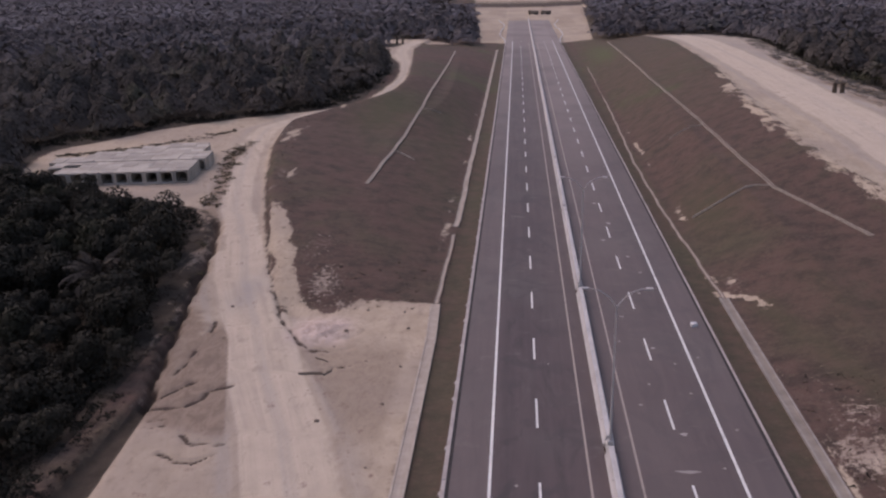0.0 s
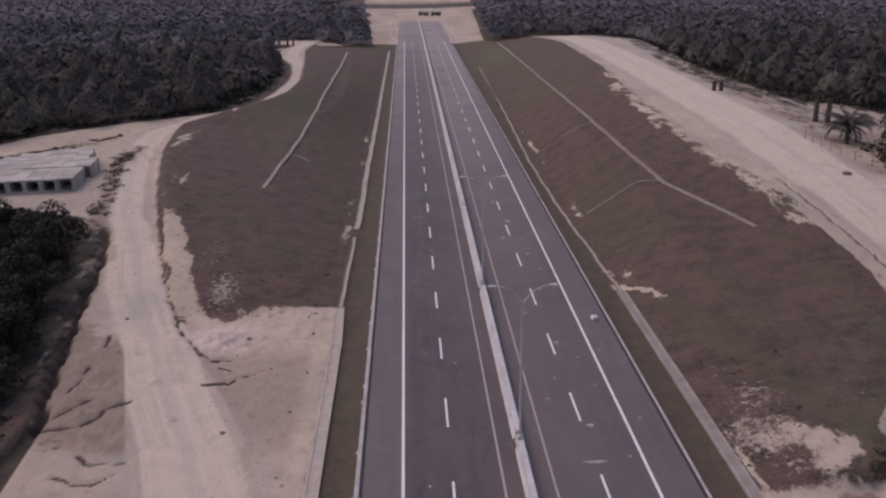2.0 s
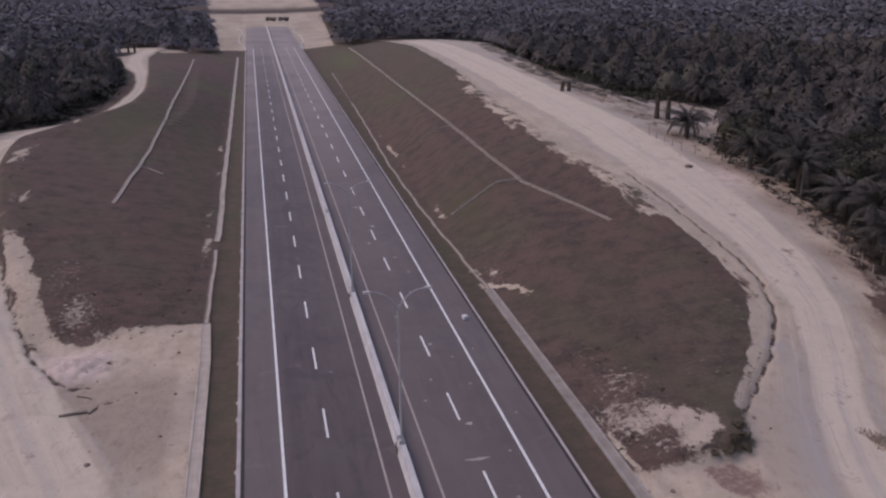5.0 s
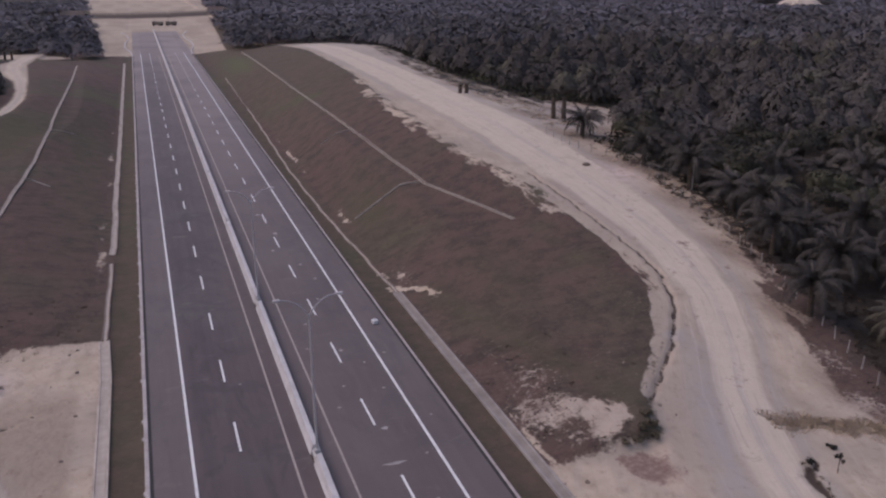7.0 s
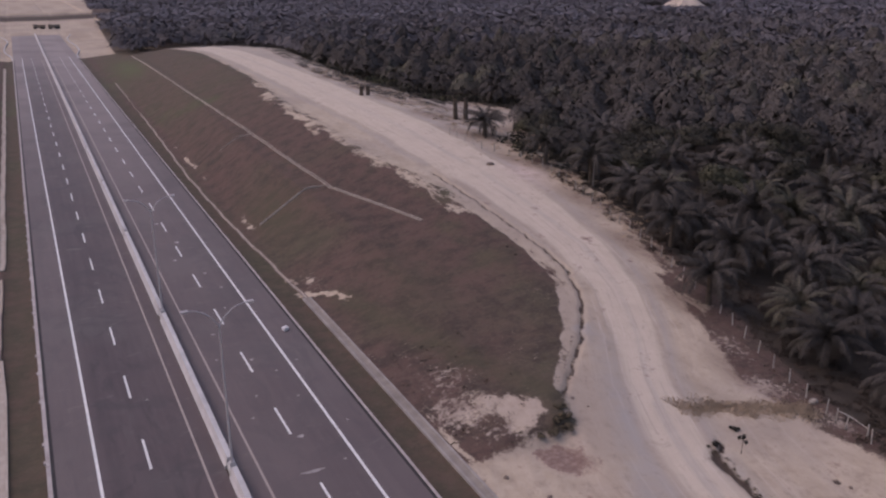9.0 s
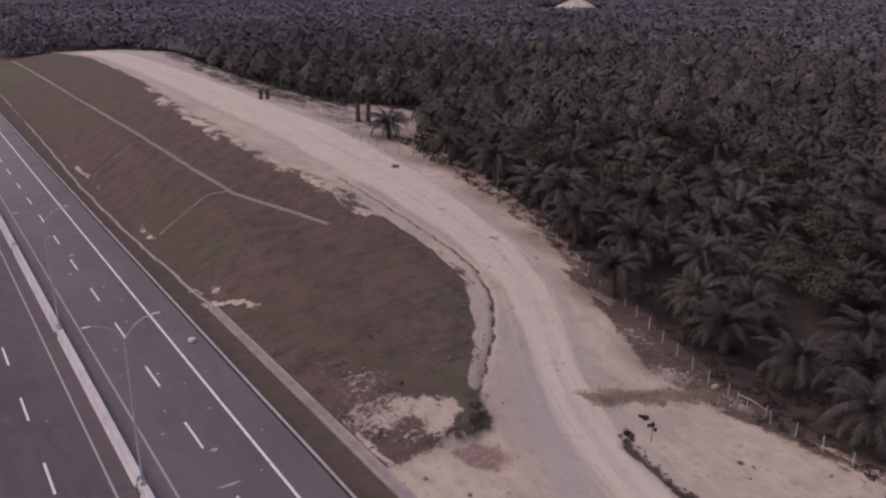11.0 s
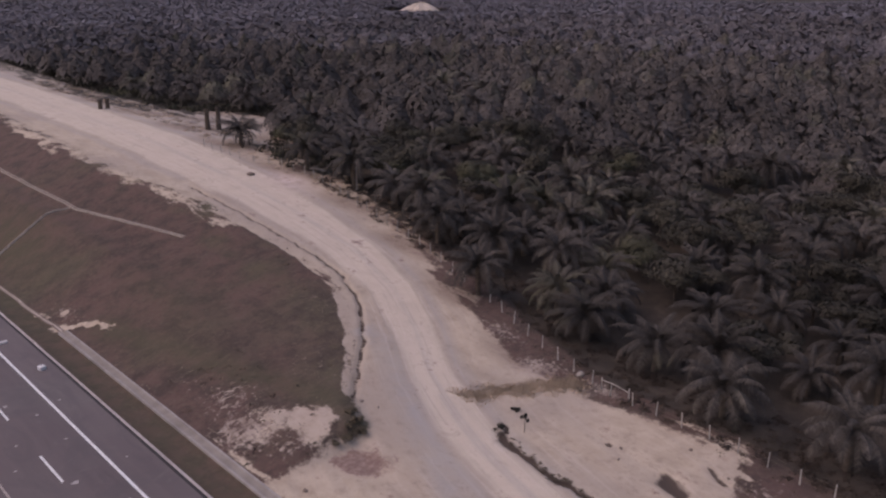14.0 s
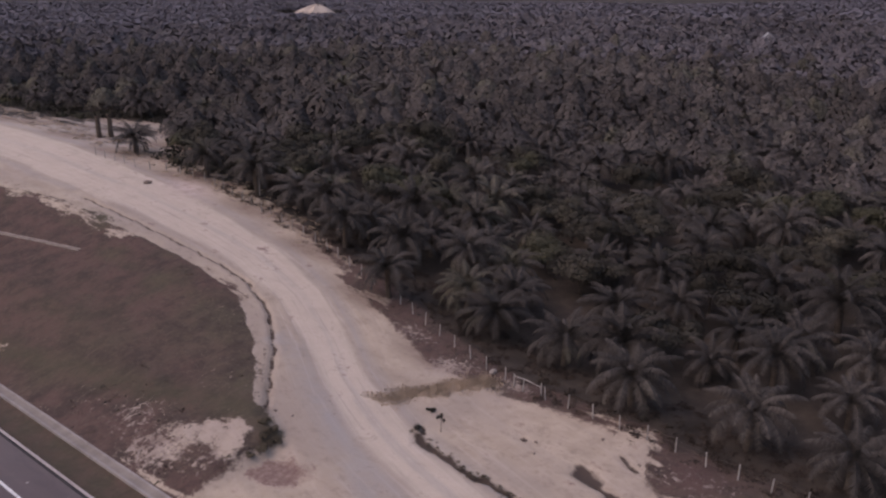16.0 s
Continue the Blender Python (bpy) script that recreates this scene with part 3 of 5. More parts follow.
    for cx, cy, a, b, k in ((20.0, 76.5, 3.2, 4.5, 0.95), (21.4, 82.0, 3.4, 4.5, 0.62), (20.5, 88.0, 3.5, 4.0, 0.36), (21.5, 71.6, 3.0, 1.6, 0.75), (29.5, 82, 3, 8, 0.34), (37.5, 90, 2.5, 6, 0.36),
                            (18.4, 114, 1.4, 5, 0.6), (47.0, 67.5, 3.2, 3.2, 1.0), (48.5, 60.5, 1.8, 3.0, 0.8), (50.0, 75.0, 2.0, 4.5, 0.75), (44.5, 40.0, 4.0, 6.0, 0.55), (-30.8, 110.5, 2.8, 6.5, 0.82), (-33.5, 121, 3, 8, 0.5), (-27.5, 106.0, 3.5, 2.0, 0.7)):
        speck = np.maximum(speck, k * np.exp(-((x - cx) / a) ** 2 - ((y - cy) / b) ** 2))
    wide = np.interp(y, [0, 60, 75, 100, 130, 150, 165, 180, 200, 230, 300, 400], [1.5, 3.5, 5, 3.5, 6, 17, 22, 20, 10, 7, 12, 14])
    verge = np.where((x > r_out - 0.5) & (x < r_out + wide) & (y < 420), 0.66 - 0.16 * (1 - ramp(84, 92, y)) + 0.2 * ramp(140, 155, y) * (1 - ramp(180, 195, y)) - 0.2 * np.clip((x - r_out) / wide, 0, 1) + 0.22 * ramp(88, 98, y) * (1 - ramp(140, 152, y)), 0)
    verge_l = 0.34 * ramp(-4.5, -2.0, x - l_out) * (x < l_out + 0.5) * ramp(84, 92, y) * (y < 135)
    inner = 0.66 * (x < r_in + 0.3) * ramp(-5.2, -2.2, x - r_in) * ramp(106, 118, y) * (1 - ramp(215, 240, y))
    inner = np.maximum(inner, 0.9 * (x < r_in + 0.5) * ramp(-1.6, -0.5, x - r_in) * ramp(72, 76, y))
    strip_l = 1.1 * ramp(0.2, 1.2, x - l_in) * (1 - ramp(2.2, 4.6, x - l_in)) * ramp(96, 100, y) * (1 - ramp(128, 140, y))
    bare = np.maximum.reduce([bare, verge, verge_l, inner, strip_l])
    dirt = np.where(ditch > 0.5, -2.0, dirt)
    floor = np.where(ditch > 0.5, 2.0, floor)
    lane_r = np.interp(y, [30, 46, 54, 61.5, 65, 73, 80.6, 89, 100, 112, 125, 140, 172, 205, 270, 430], [25.5, 28.4, 30.8, 33.0, 34.3, 37.8, 42.3, 46.3, 49.0, 50.0, 50.4, 50.8, 51.5, 51.5, 54.5, 64])
    lane_l = np.interp(y, [60, 69, 78, 89, 99, 111, 125], [-21.5, -24.2, -27.3, -32.1, -35.8, -40.8, -45.0])
    lane_l = np.where(y > 125, 0.5 * (l_in + np.maximum(l_out, l_in - 9)), lane_l)
    half = np.where(x > 0, np.interp(y, [60, 80, 100, 125, 145], [2.3, 2.5, 3.4, 4.8, 5.8]) + 0.15 * np.sin(y * 0.4), np.where(y < 120, 4.0, 2.6))
    off = np.abs(x - np.where(x > 0, lane_r, lane_l))
    wheel = (1 - ramp(np.where(x > 0, -0.9, -0.3), np.where(x > 0, 0.9, 0.3), off - half)) * np.where(x > 0, 1.0, 0.75) * (y < 430) * (dirt > 0.2)
    rut = np.maximum(np.exp(-((off - half - 1.2) / 0.8) ** 2), 0.8 * np.exp(-((off - 0.25) / 0.3) ** 2)) * ramp(0.2, 1.5, dirt) * (y < 430) * np.where((x > 0) & (x < lane_r) & (y > 70) & (y < 135), 0.15, 1.0)
    # cut beds take a painted shade colour; far shoulders and bank are brown earth
    shade_brown = np.maximum.reduce([gully, gully_l, crack, ditch_l])
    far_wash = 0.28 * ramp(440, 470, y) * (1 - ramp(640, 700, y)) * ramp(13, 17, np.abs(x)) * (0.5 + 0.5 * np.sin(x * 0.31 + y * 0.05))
    shade_brown = np.maximum.reduce([shade_brown, far_wash, 0.9 * np.exp(-((y - 755) / 16) ** 4)])
    # scoured brown ground between the edge trench and the travelled lane
    trench = np.interp(y, [82, 90, 97.6, 109], [-41.4, -43.2, -44.5, -46.6])
    scour = ramp(0.0, 0.7, x - trench) * (1 - ramp(-2.2, 0.8, x - np.interp(y, [82, 86.5, 99, 104], [-36.6, -35.0, -40.2, -43.0]) + 0.5 * np.sin(y * 1.7) + 0.3 * np.sin(y * 4.1))) * ramp(81.2, 82.4, y) * (1 - ramp(101, 106, y))
    lane_edge = np.interp(y, [68.9, 74.9, 84.2, 95.8, 101.2, 120.5], [-29.1, -31.2, -34.2, -37.8, -40.2, -46.2])
    eroded = ramp(-41.6, -40.4, x) * (1 - ramp(-0.25, 0.25, x - lane_edge)) * ramp(75.5, 80, y + 0.25 * (x + 36)) * (1 - ramp(96, 104, y))
    lane_rim = np.interp(y, [73.9, 79, 85.8, 90.4, 96.4], [-21.9, -23.1, -26.1, -28.3, -31.3])
    apron = 0.45 * ramp(-0.3, 0.6, x - lane_rim) * (1 - ramp(-19.5, -17.4, x)) * ramp(72, 80, y) * (1 - ramp(93, 101, y))
    red = np.exp(-((x - 24.4 + 0.22 * (y - 66.5)) / 1.75) ** 4 - ((y - 66.6) / 2.3) ** 4)
    soil = np.maximum.reduce([0.8 * scour, 0.98 * eroded, 1.4 * apron, 0.9 * np.exp(-((x - np.interp(y, [128, 136, 146.5, 161, 178], [-51.0, -53.4, -55.4, -59.0, -61.4])) / 1.7) ** 2) * ramp(124, 132, y) * (1 - ramp(172, 180, y)), 1.3 * (x < np.minimum(trench, l_out + 0.3)) * ramp(80, 84, y) * (y < 140) * (x < 0), 0.55 * np.exp(-((x + 22.2) / 0.9) ** 2) * ramp(70, 78, y) * (1 - ramp(96, 102, y)), 0.45 * np.exp(-((x + 26.0) / 2.5) ** 2 - ((y - 91.5) / 2.5) ** 2),
                             0.75 * ramp(-5.5, 0.3, x - r_out) * (0.75 + 0.35 * np.sin(0.31 * y + 0.5 * x)) * (y > 62) * (y < 240), 0.25 * np.exp(-((y - 66.5 + (x - 44) * 0.3) / 1.4) ** 2) * ramp(39, 41, x),
                             0.5 * (works > 0) * np.clip(0.5 + np.sin(x * 0.21) * np.sin(y * 0.03), 0, 1)])
    green = np.maximum.reduce([0.5 * ramp(13.0, 13.4, np.abs(x)) * (1 - ramp(15.9, 16.6, np.abs(x))), 0.35 * np.exp(-((x - 27) / 6) ** 2 - ((y - 104) / 9) ** 2), 0.7 * np.exp(-((x - 21) / 5) ** 2 - ((y - 140) / 14) ** 2),
                              0.8 * np.exp(-((x - 24) / 6) ** 2 - ((y - 370) / 40) ** 2), 0.6 * np.exp(-((x + 38) / 6) ** 2 - ((y - 205) / 18) ** 2), 0.5 * np.exp(-((x + 22) / 4) ** 2 - ((y - 200) / 60) ** 2)])
    band, _ = off_line(x, y, [(19.5, 107), (23.5, 88), (27.6, 75)])
    green = np.maximum(green, 0.6 * np.exp(-(band / 1.9) ** 2))
    pale = np.maximum(1.0 * np.exp(-((x + 28.6) / 3.4) ** 4 - ((y - 99.0) / 3.6) ** 4), 0.15 * np.exp(-((x - 24) / 4) ** 2 - ((y - 74) / 4) ** 2))
    pale = np.maximum(pale, 0.9 * np.exp(-((x - 57.0) / 2.6) ** 2 - ((y - 126) / 5.0) ** 2))
    grey = np.maximum(0.9 * np.exp(-((x + 39.3) / 1.9) ** 2 - ((y - 107.5) / 4.5) ** 2), 0.75 * np.exp(-((x - np.interp(y, [40, 57, 63, 72, 80], [24.0, 26.0, 29.0, 33.6, 38.0])) / 1.5) ** 2) * (y < 84) * (x > 20))
    grey = np.maximum(grey, 0.5 * ramp(0.2, 1.5, x - lane_r - 6.0) * (y > 150) * (y < 420) * (x > 0))
    lush = np.maximum.reduce([np.exp(-((x - 25) / 5) ** 2 - ((y - 350) / 35) ** 2), 0.22 * ramp(165, 260, y) * (x > 18) * (x < 48), 0.35 * np.exp(-((x + 36) / 7) ** 2 - ((y - 210) / 25) ** 2)])
    lane = (0.35 + 0.65 * np.exp(-(off / (half + 2.6)) ** 4)) * ramp(0.0, 1.2, dirt) * (y < 430) * (np.abs(x) > 17) * np.where(x > 0, 1.0, 0.5)
    slant = np.where(x > 0, np.gradient(lane_r.reshape(X.shape), axis=0).ravel(), np.gradient(lane_l.reshape(X.shape), axis=0).ravel()) / np.maximum(np.gradient(Y, axis=0).ravel(), 1e-3)
    track = np.stack([(x - np.where(x > 0, lane_r, lane_l - 200)) / np.sqrt(1 + slant ** 2), y, np.zeros_like(x)], 1)
    nx, ny = len(xs), len(ys)
    i = (np.arange(ny - 1)[:, None] * nx + np.arange(nx - 1)).ravel()
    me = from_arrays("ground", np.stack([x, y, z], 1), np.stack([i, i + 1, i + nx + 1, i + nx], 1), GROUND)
    for name, val in (("dirt", np.clip(dirt, -4, 4)), ("floor", np.clip(floor, -4, 4)), ("bare", bare), ("wheel", wheel), ("rut", rut), ("soil", soil), ("pale", pale), ("green", green), ("shade_brown", shade_brown), ("speck", speck), ("red", red), ("grey", grey), ("lush", lush), ("lane", lane)):
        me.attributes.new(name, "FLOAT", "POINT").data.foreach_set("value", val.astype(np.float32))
    me.attributes.new("track", "FLOAT_VECTOR", "POINT").data.foreach_set("vector", track.astype(np.float32).ravel())
    me.polygons.foreach_set("use_smooth", np.ones(len(me.polygons), bool))
    ob = new("ground", me)
    return tagged(ob, "rolling ground with brown turf slopes and pale sandy clay tracks", "ground", kind="structure")


build_ground()

# ---- road ----
ROAD_END, ROAD_START = 585.0, -60.0


def strip(name, x0, x1, y0, y1, z, material, parent, thick=0.03, step=0.0):
    ys = [y0, y1] if not step else list(np.arange(y0, y1, step)) + [y1]
    v, f = [], []
    for y in ys:
        v += [(x0, y, z), (x1, y, z), (x1, y, z - thick), (x0, y, z - thick)]
    for i in range(len(ys) - 1):
        a, b = 4 * i, 4 * i + 4
        f += [(a, a + 1, b + 1, b), (a + 1, a + 2, b + 2, b + 1), (a + 3, a, b, b + 3)]
    f += [(0, 3, 2, 1), (len(v) - 4, len(v) - 3, len(v) - 2, len(v) - 1)]
    return part(name, mesh(name, v, f, material), parent)


def build_carriageway(side_sign, label):
    road = thing("road", pose(0, 0, 0), label, "road", "carriageways", "structure")
    x_in, x_out = 0.42, 13.0
    xs = [x_in, 1.6, 2.4, 5.7, 9.35, 9.6, 11, x_out]
    ys = list(np.arange(ROAD_START, ROAD_END, 6.0)) + [ROAD_END]
    v = [(side_sign * x, y, 0.10) for y in ys for x in xs] + [(side_sign * x, y, -0.4) for y in ys for x in (x_in, x_out)]
    n, f = len(xs), []
    for i in range(len(ys) - 1):
        for j in range(n - 1):
            q = (i * n + j, i * n + j + 1, (i + 1) * n + j + 1, (i + 1) * n + j)
            f.append(q if side_sign > 0 else q[::-1])
        o = n * len(ys)
        q = (i * n + n - 1, o + 2 * i + 1, o + 2 * i + 3, (i + 1) * n + n - 1)
        f.append(q if side_sign > 0 else q[::-1])
    me = mesh("asphalt", v, f, ASPHALT)
    dust = [(0.55 if x < 2.0 else 0.45 if x < 3 else 0.5 if x < 7 and side_sign > 0 else 0.1) for y in ys for x in xs] + [0.0] * (2 * len(ys))
    # the far stretch is paler with blown dust
    dust = [max(d, float(0.6 * ramp(330, 560, v[i][1]))) for i, d in enumerate(dust)]
    # wear and pale shoulders; the rise with distance also paints in sky sheen
    worn_sheen = [float((0.18 + 0.46 * ramp(120, 270, q[1]) + 0.36 * ramp(300, 440, q[1])) if side_sign > 0 else 0.15 * ramp(120, 260, q[1]) + 0.6 * ramp(260, 500, q[1])) if abs(q[0]) < 9.4 else float(0.26 + 0.6 * ramp(140, 400, q[1])) for q in v]
    me.attributes.new("worn_sheen", "FLOAT", "POINT").data.foreach_set("value", np.array(worn_sheen, np.float32))
    me.attributes.new("dust", "FLOAT", "POINT").data.foreach_set("value", np.array(dust, np.float32))
    part("asphalt", me, road)
    s = side_sign
    edge = 9.57 if s > 0 else -9.53
    strip("edge_line", edge - 0.12, edge + 0.12, ROAD_START, 440, 0.108, WHITE_LINE, road, 0.008)
    inner = 1.98 if s > 0 else -1.87
    strip("inner_line", inner - 0.09, inner + 0.09, ROAD_START, 430, 0.108, YELLOW_LINE, road, 0.008)
    gutter = 12.84 if s > 0 else 12.70
    strip("gutter", s * gutter - 0.13, s * gutter + 0.13, ROAD_START, 430, 0.106, TAR, road, 0.006)
    dash = None
    for k in range(-8, 28):
        y = 80.0 + 13.0 * k + (0 if s < 0 else 0.25)
        if dash is None:
            dash = strip("lane_dash", s * 5.72 - 0.10, s * 5.72 + 0.10, 0.0, 5.0, 0.108, WHITE_LINE, road, 0.008)
            dash.location = (0, y, 0)
        else:
            part("lane_dash", dash.data, road, m=pose(0, y, 0))
    # pale scuffs and paint drips
    spot = None
    drips = [(5.7, 74.0, 9.0, 2.0), (6.4, 79.5, 3.0, 2.5), (8.3, 86.6, 1.6, 1.2), (3.5, 84.3, 1.6, 1.3), (6.3, 96.0, 2.0, 2.4), (7.4, 68.4, 1.4, 1.4), (4.1, 104.0, 2.4, 1.6), (8.0, 118.0, 2.0, 2.0), (6.2, 139.0, 3.0, 5.0), (4.6, 131.0, 2.6, 3.4), (7.9, 92.5, 1.3, 1.5), (3.1, 97.5, 1.5, 1.2), (8.6, 74.6, 1.2, 1.3), (6.9, 111.0, 1.6, 1.9), (4.8, 88.2, 1.1, 1.4), (10.4, 94.0, 1.3, 1.2), (7.2, 124.0, 2.2, 3.0), (5.0, 150.0, 3.0, 4.0), (10.9, 80.4, 1.1, 1.2)] if s > 0 else [(4.4, 92.0, 1.2, 1.2), (7.5, 71.5, 1.2, 1.6)]
    for k, (x, y, a, b) in enumerate(drips):
        m = pose(s * x, y, 0.106, 0, 0, 20 * math.sin(9.0 * k)) @ Matrix.Diagonal((a, b, 1, 1))
        if spot is None:
            bm = bmesh.new()
            bm.faces.new([bm.verts.new((0.1 * math.cos(t) * (1 + 0.35 * math.sin(3 * t)), 0.1 * math.sin(t) * (1 + 0.3 * math.cos(5 * t)), 0)) for t in np.arange(13) * 2 * math.pi / 13])
            spot = part("paint_drip", (bm, SCUFF), road, m=m)
        else:
            part("paint_drip", spot.data, road, m=m)
    return road


build_carriageway(-1, "dark asphalt carriageway with white edge line and lane dashes")
build_carriageway(1, "dusty asphalt carriageway with white edge line and lane dashes")

# ---- kerbs along the paved edge ----
KERB_STEP = 6.0


def build_kerb(s, label):
    kerb = thing("kerb", pose(s * 13.1, 0, 0), label, "kerb", "kerbs", "structure")
    bm = box(bmesh.new(), -0.10, 0.0, -0.3, 0.12 if s > 0 else 0.25, KERB_STEP - 0.06, 0.17, 0.02)
    first = part("kerb_stone", (bm, KERB), kerb, m=pose(0, -30, 0))
    y = -30 + KERB_STEP
    while y < 430:
        part("kerb_stone", first.data, kerb, m=pose(random.uniform(-0.015, 0.015), y, random.uniform(-0.012, 0.008)))
        y += KERB_STEP
    bm = box(bmesh.new(), -0.12, -0.22, -0.3, 0.02, 0.22, 0.09, 0.02)
    cut = None
    y = 40.0
    while y < 200 and s < 0:
        if cut is None:
            cut = part("outlet_block", (bm, KERB), kerb, m=pose(-0.13, y, 0))
        else:
            part("outlet_block", cut.data, kerb, m=pose(-0.13, y + random.uniform(-0.1, 0.1), random.uniform(-0.02, 0.02)))
        y += random.choice((3.1, 4.5, 6.3, 8.2))
    return kerb


build_kerb(-1, "pale concrete kerb with small outlet blocks along the carriageway")
build_kerb(1, "pale concrete kerb along the dusty carriageway")

# ---- median barrier and lamps ----
LAMP_Y0, LAMP_STEP, LAMPS = 76.7, 34.45, 2


def build_barrier():
    bar = thing("median_barrier", pose(0, 0, 0), "long pale concrete median barrier between the carriageways", "barrier", kind="structure")
    prof = [(-0.47, 0.0), (-0.47, 0.12), (-0.33, 0.36), (-0.21, 0.95), (0.21, 0.95), (0.33, 0.36), (0.47, 0.12), (0.47, 0.0)]
    first = {}
    k0 = -3
    for k in range(k0, 15):
        y0 = LAMP_Y0 + LAMP_STEP * k
        length = LAMP_STEP - 1.5
        if not first:
            v, f = sweep(prof, [(0, 0, 0), (0, length * 0.5, 0), (0, length, 0)])
            first["m"] = mesh("barrier_segment", v, f, BARRIER)
            bm = box(bmesh.new(), -0.32, -0.62, 0.0, 0.32, 0.62, 0.62, 0.04)
            box(bm, -0.22, -0.22, 0.62, 0.22, 0.22, 0.98, 0.02)
            me = bpy.data.meshes.new("lamp_plinth")
            bm.to_mesh(me), bm.free()
            me.materials.append(CONCRETE)
            first["p"] = me
        part("barrier_segment", first["m"], bar, m=pose(0, y0 + 0.75, 0.10))
        part("lamp_plinth", first["p"], bar, m=pose(0, y0, 0.10))
        for j in range(5):
            if "r" not in first:
                bm = box(bmesh.new(), -0.05, -0.16, 0.0, 0.05, 0.16, 0.2, 0.02)
                first["r"] = part("delineator", (bm, BARRIER), bar, m=pose(0.3, y0 + 4, 0.62)).data
            else:
                part("delineator", first["r"], bar, m=pose(0.3 if j % 2 else -0.3, y0 + 4 + 6.4 * j, 0.62))
    return bar


def build_lamp():
    lamp = thing("street_lamp", pose(0, LAMP_Y0, 1.05), "tall grey steel twin-arm street lamp on the median barrier", "street lamp", "lamps on the median")
    tall = 11.75
    bm = tube(bmesh.new(), [(0, 0, 0), (0, 0, tall * 0.5), (0, 0, tall)], [0.11, 0.08, 0.055], 10)
    part("pole", (bm, STEEL), lamp)
    bm = box(bmesh.new(), -0.2, -0.2, 0.0, 0.2, 0.2, 0.04, 0.01)
    part("base_plate", (bm, STEEL), lamp)
    for s in (-1, 1):
        pts = []
        for i in range(9):
            a = i / 8
            pts.append((s * (0.02 + 2.1 * a ** 1.15), 0, tall - 0.2 + 1.55 * (1 - (1 - a) ** 2.0)))
        arm = part("arm", (tube(bmesh.new(), pts, [0.05 - 0.002 * i for i in range(9)], 8), STEEL), lamp)
        end = pts[-1]
        bm = bmesh.new()
        box(bm, min(0, s * 0.55), -0.16, -0.05, max(0, s * 0.55), 0.16, 0.09, 0.035)
        part("lamp_head", (bm, STEEL), arm, m=pose(*end))
        bm = box(bmesh.new(), min(s * 0.2, s * 0.5), -0.12, -0.075, max(s * 0.2, s * 0.5), 0.12, -0.05, 0.01)
        part("lamp_lens", (bm, LENS), arm, m=pose(*end))
    return lamp


build_barrier()
lamp0 = build_lamp()
for k in range(1, LAMPS):
    copy_thing(lamp0, pose(0, LAMP_Y0 + LAMP_STEP * k, 1.05))


# ---- drains ----
def channel(name, pts, wide, deep, material, label, group="", fill=None, rise=0.05, bed=None):
    """An open mortared channel along ground points, silted up to its fill depth."""
    d = thing(name, pose(0, 0, 0), label, "drain", group, "structure")
    h, lip = wide / 2, min(0.18, wide * 0.22)
    wall = [(-h, -deep), (-h, rise), (-h + lip, rise), (-h + lip + 0.06, -deep + 0.1), (h - lip - 0.06, -deep + 0.1), (h - lip, rise), (h, rise), (h, -deep)]
    v, f = sweep(wall, pts)
    part("lining", mesh("lining", v, f, material), d)
    if fill:
        w2 = h - lip - 0.02
        v, f = sweep([(-w2, -deep + 0.05), (-w2, -fill), (0, -fill - 0.03), (w2, -fill), (w2, -deep + 0.05)], pts)
        part("silt", mesh("silt", v, f, bed or BED), d, "dry silt bed")
    return d


def lay(path, lift=0.0, step=2.0, wander=0.0):
    """Ground points along a plan line, with a little wander."""
    out = []
    for (x0, y0), (x1, y1) in zip(path, path[1:]):
        n = max(1, int(math.hypot(x1 - x0, y1 - y0) / step))
        for i in range(n):
            a = i / n
            out.append((x0 + (x1 - x0) * a, y0 + (y1 - y0) * a))
    out.append(path[-1])
    out = [(x + wander * (math.sin(0.41 * y) + 0.6 * math.sin(1.07 * y + 1)), y) for x, y in out]
    return [(x, y, z_at(x, y) + lift) for x, y in out]


channel("toe_drain", lay([(16.55, -20), (16.55, 70), (16.5, 110)], 0.10, 3), 1.05, 0.45, DRAIN_WALL, "wide pale concrete roadside drain below the turf slope", "roadside drains", 0.02, 0.05, BED_TAN)
channel("toe_drain", lay([(16.45, 110.2), (15.9, 130), (15.5, 142), (15.3, 160), (15.3, 182), (15.9, 205), (16.4, 226), (17.0, 257), (17.6, 300), (17.9, 330)], 0.05, 2, 0.09), 0.5, 0.4, DRAIN_OLD, "narrow weathered roadside drain below the turf slope", "roadside drains", 0.01)
channel("toe_drain", lay([(-16.5, -20), (-16.45, 70), (-16.55, 98), (-16.9, 107)], 0.10, 3), 1.15, 0.45, DRAIN_PALE, "wide pale concrete roadside drain beside the sandy pad", "roadside drains", 0.005)
channel("toe_drain", lay([(-16.6, 137.5), (-16.4, 150), (-16.6, 170), (-16.5, 194), (-16.4, 235), (-16.4, 300), (-16.3, 400)], 0.08, 2, 0.06), 0.9, 0.4, DRAIN, "narrow weathered roadside drain below the turf slope", "roadside drains", 0.005)
channel("toe_drain", lay([(-16.85, 107.2), (-16.7, 120), (-16.6, 133.5)], 0.08, 2, 0.05), 0.62, 0.4, DRAIN_OLD, "broken weathered roadside drain below the turf slope", "roadside drains", 0.005)
channel("berm_drain", lay([(34.9, 116.6), (32.1, 126.9), (29.5, 138.4), (28.7, 155), (28.6, 181), (28.6, 212), (28.6, 253), (29.7, 312), (31.3, 394)], 0.07, 2, 0.04), 0.52, 0.3, DRAIN, "narrow pale mortared drain along the slope bench", "bench drains", 0.05)
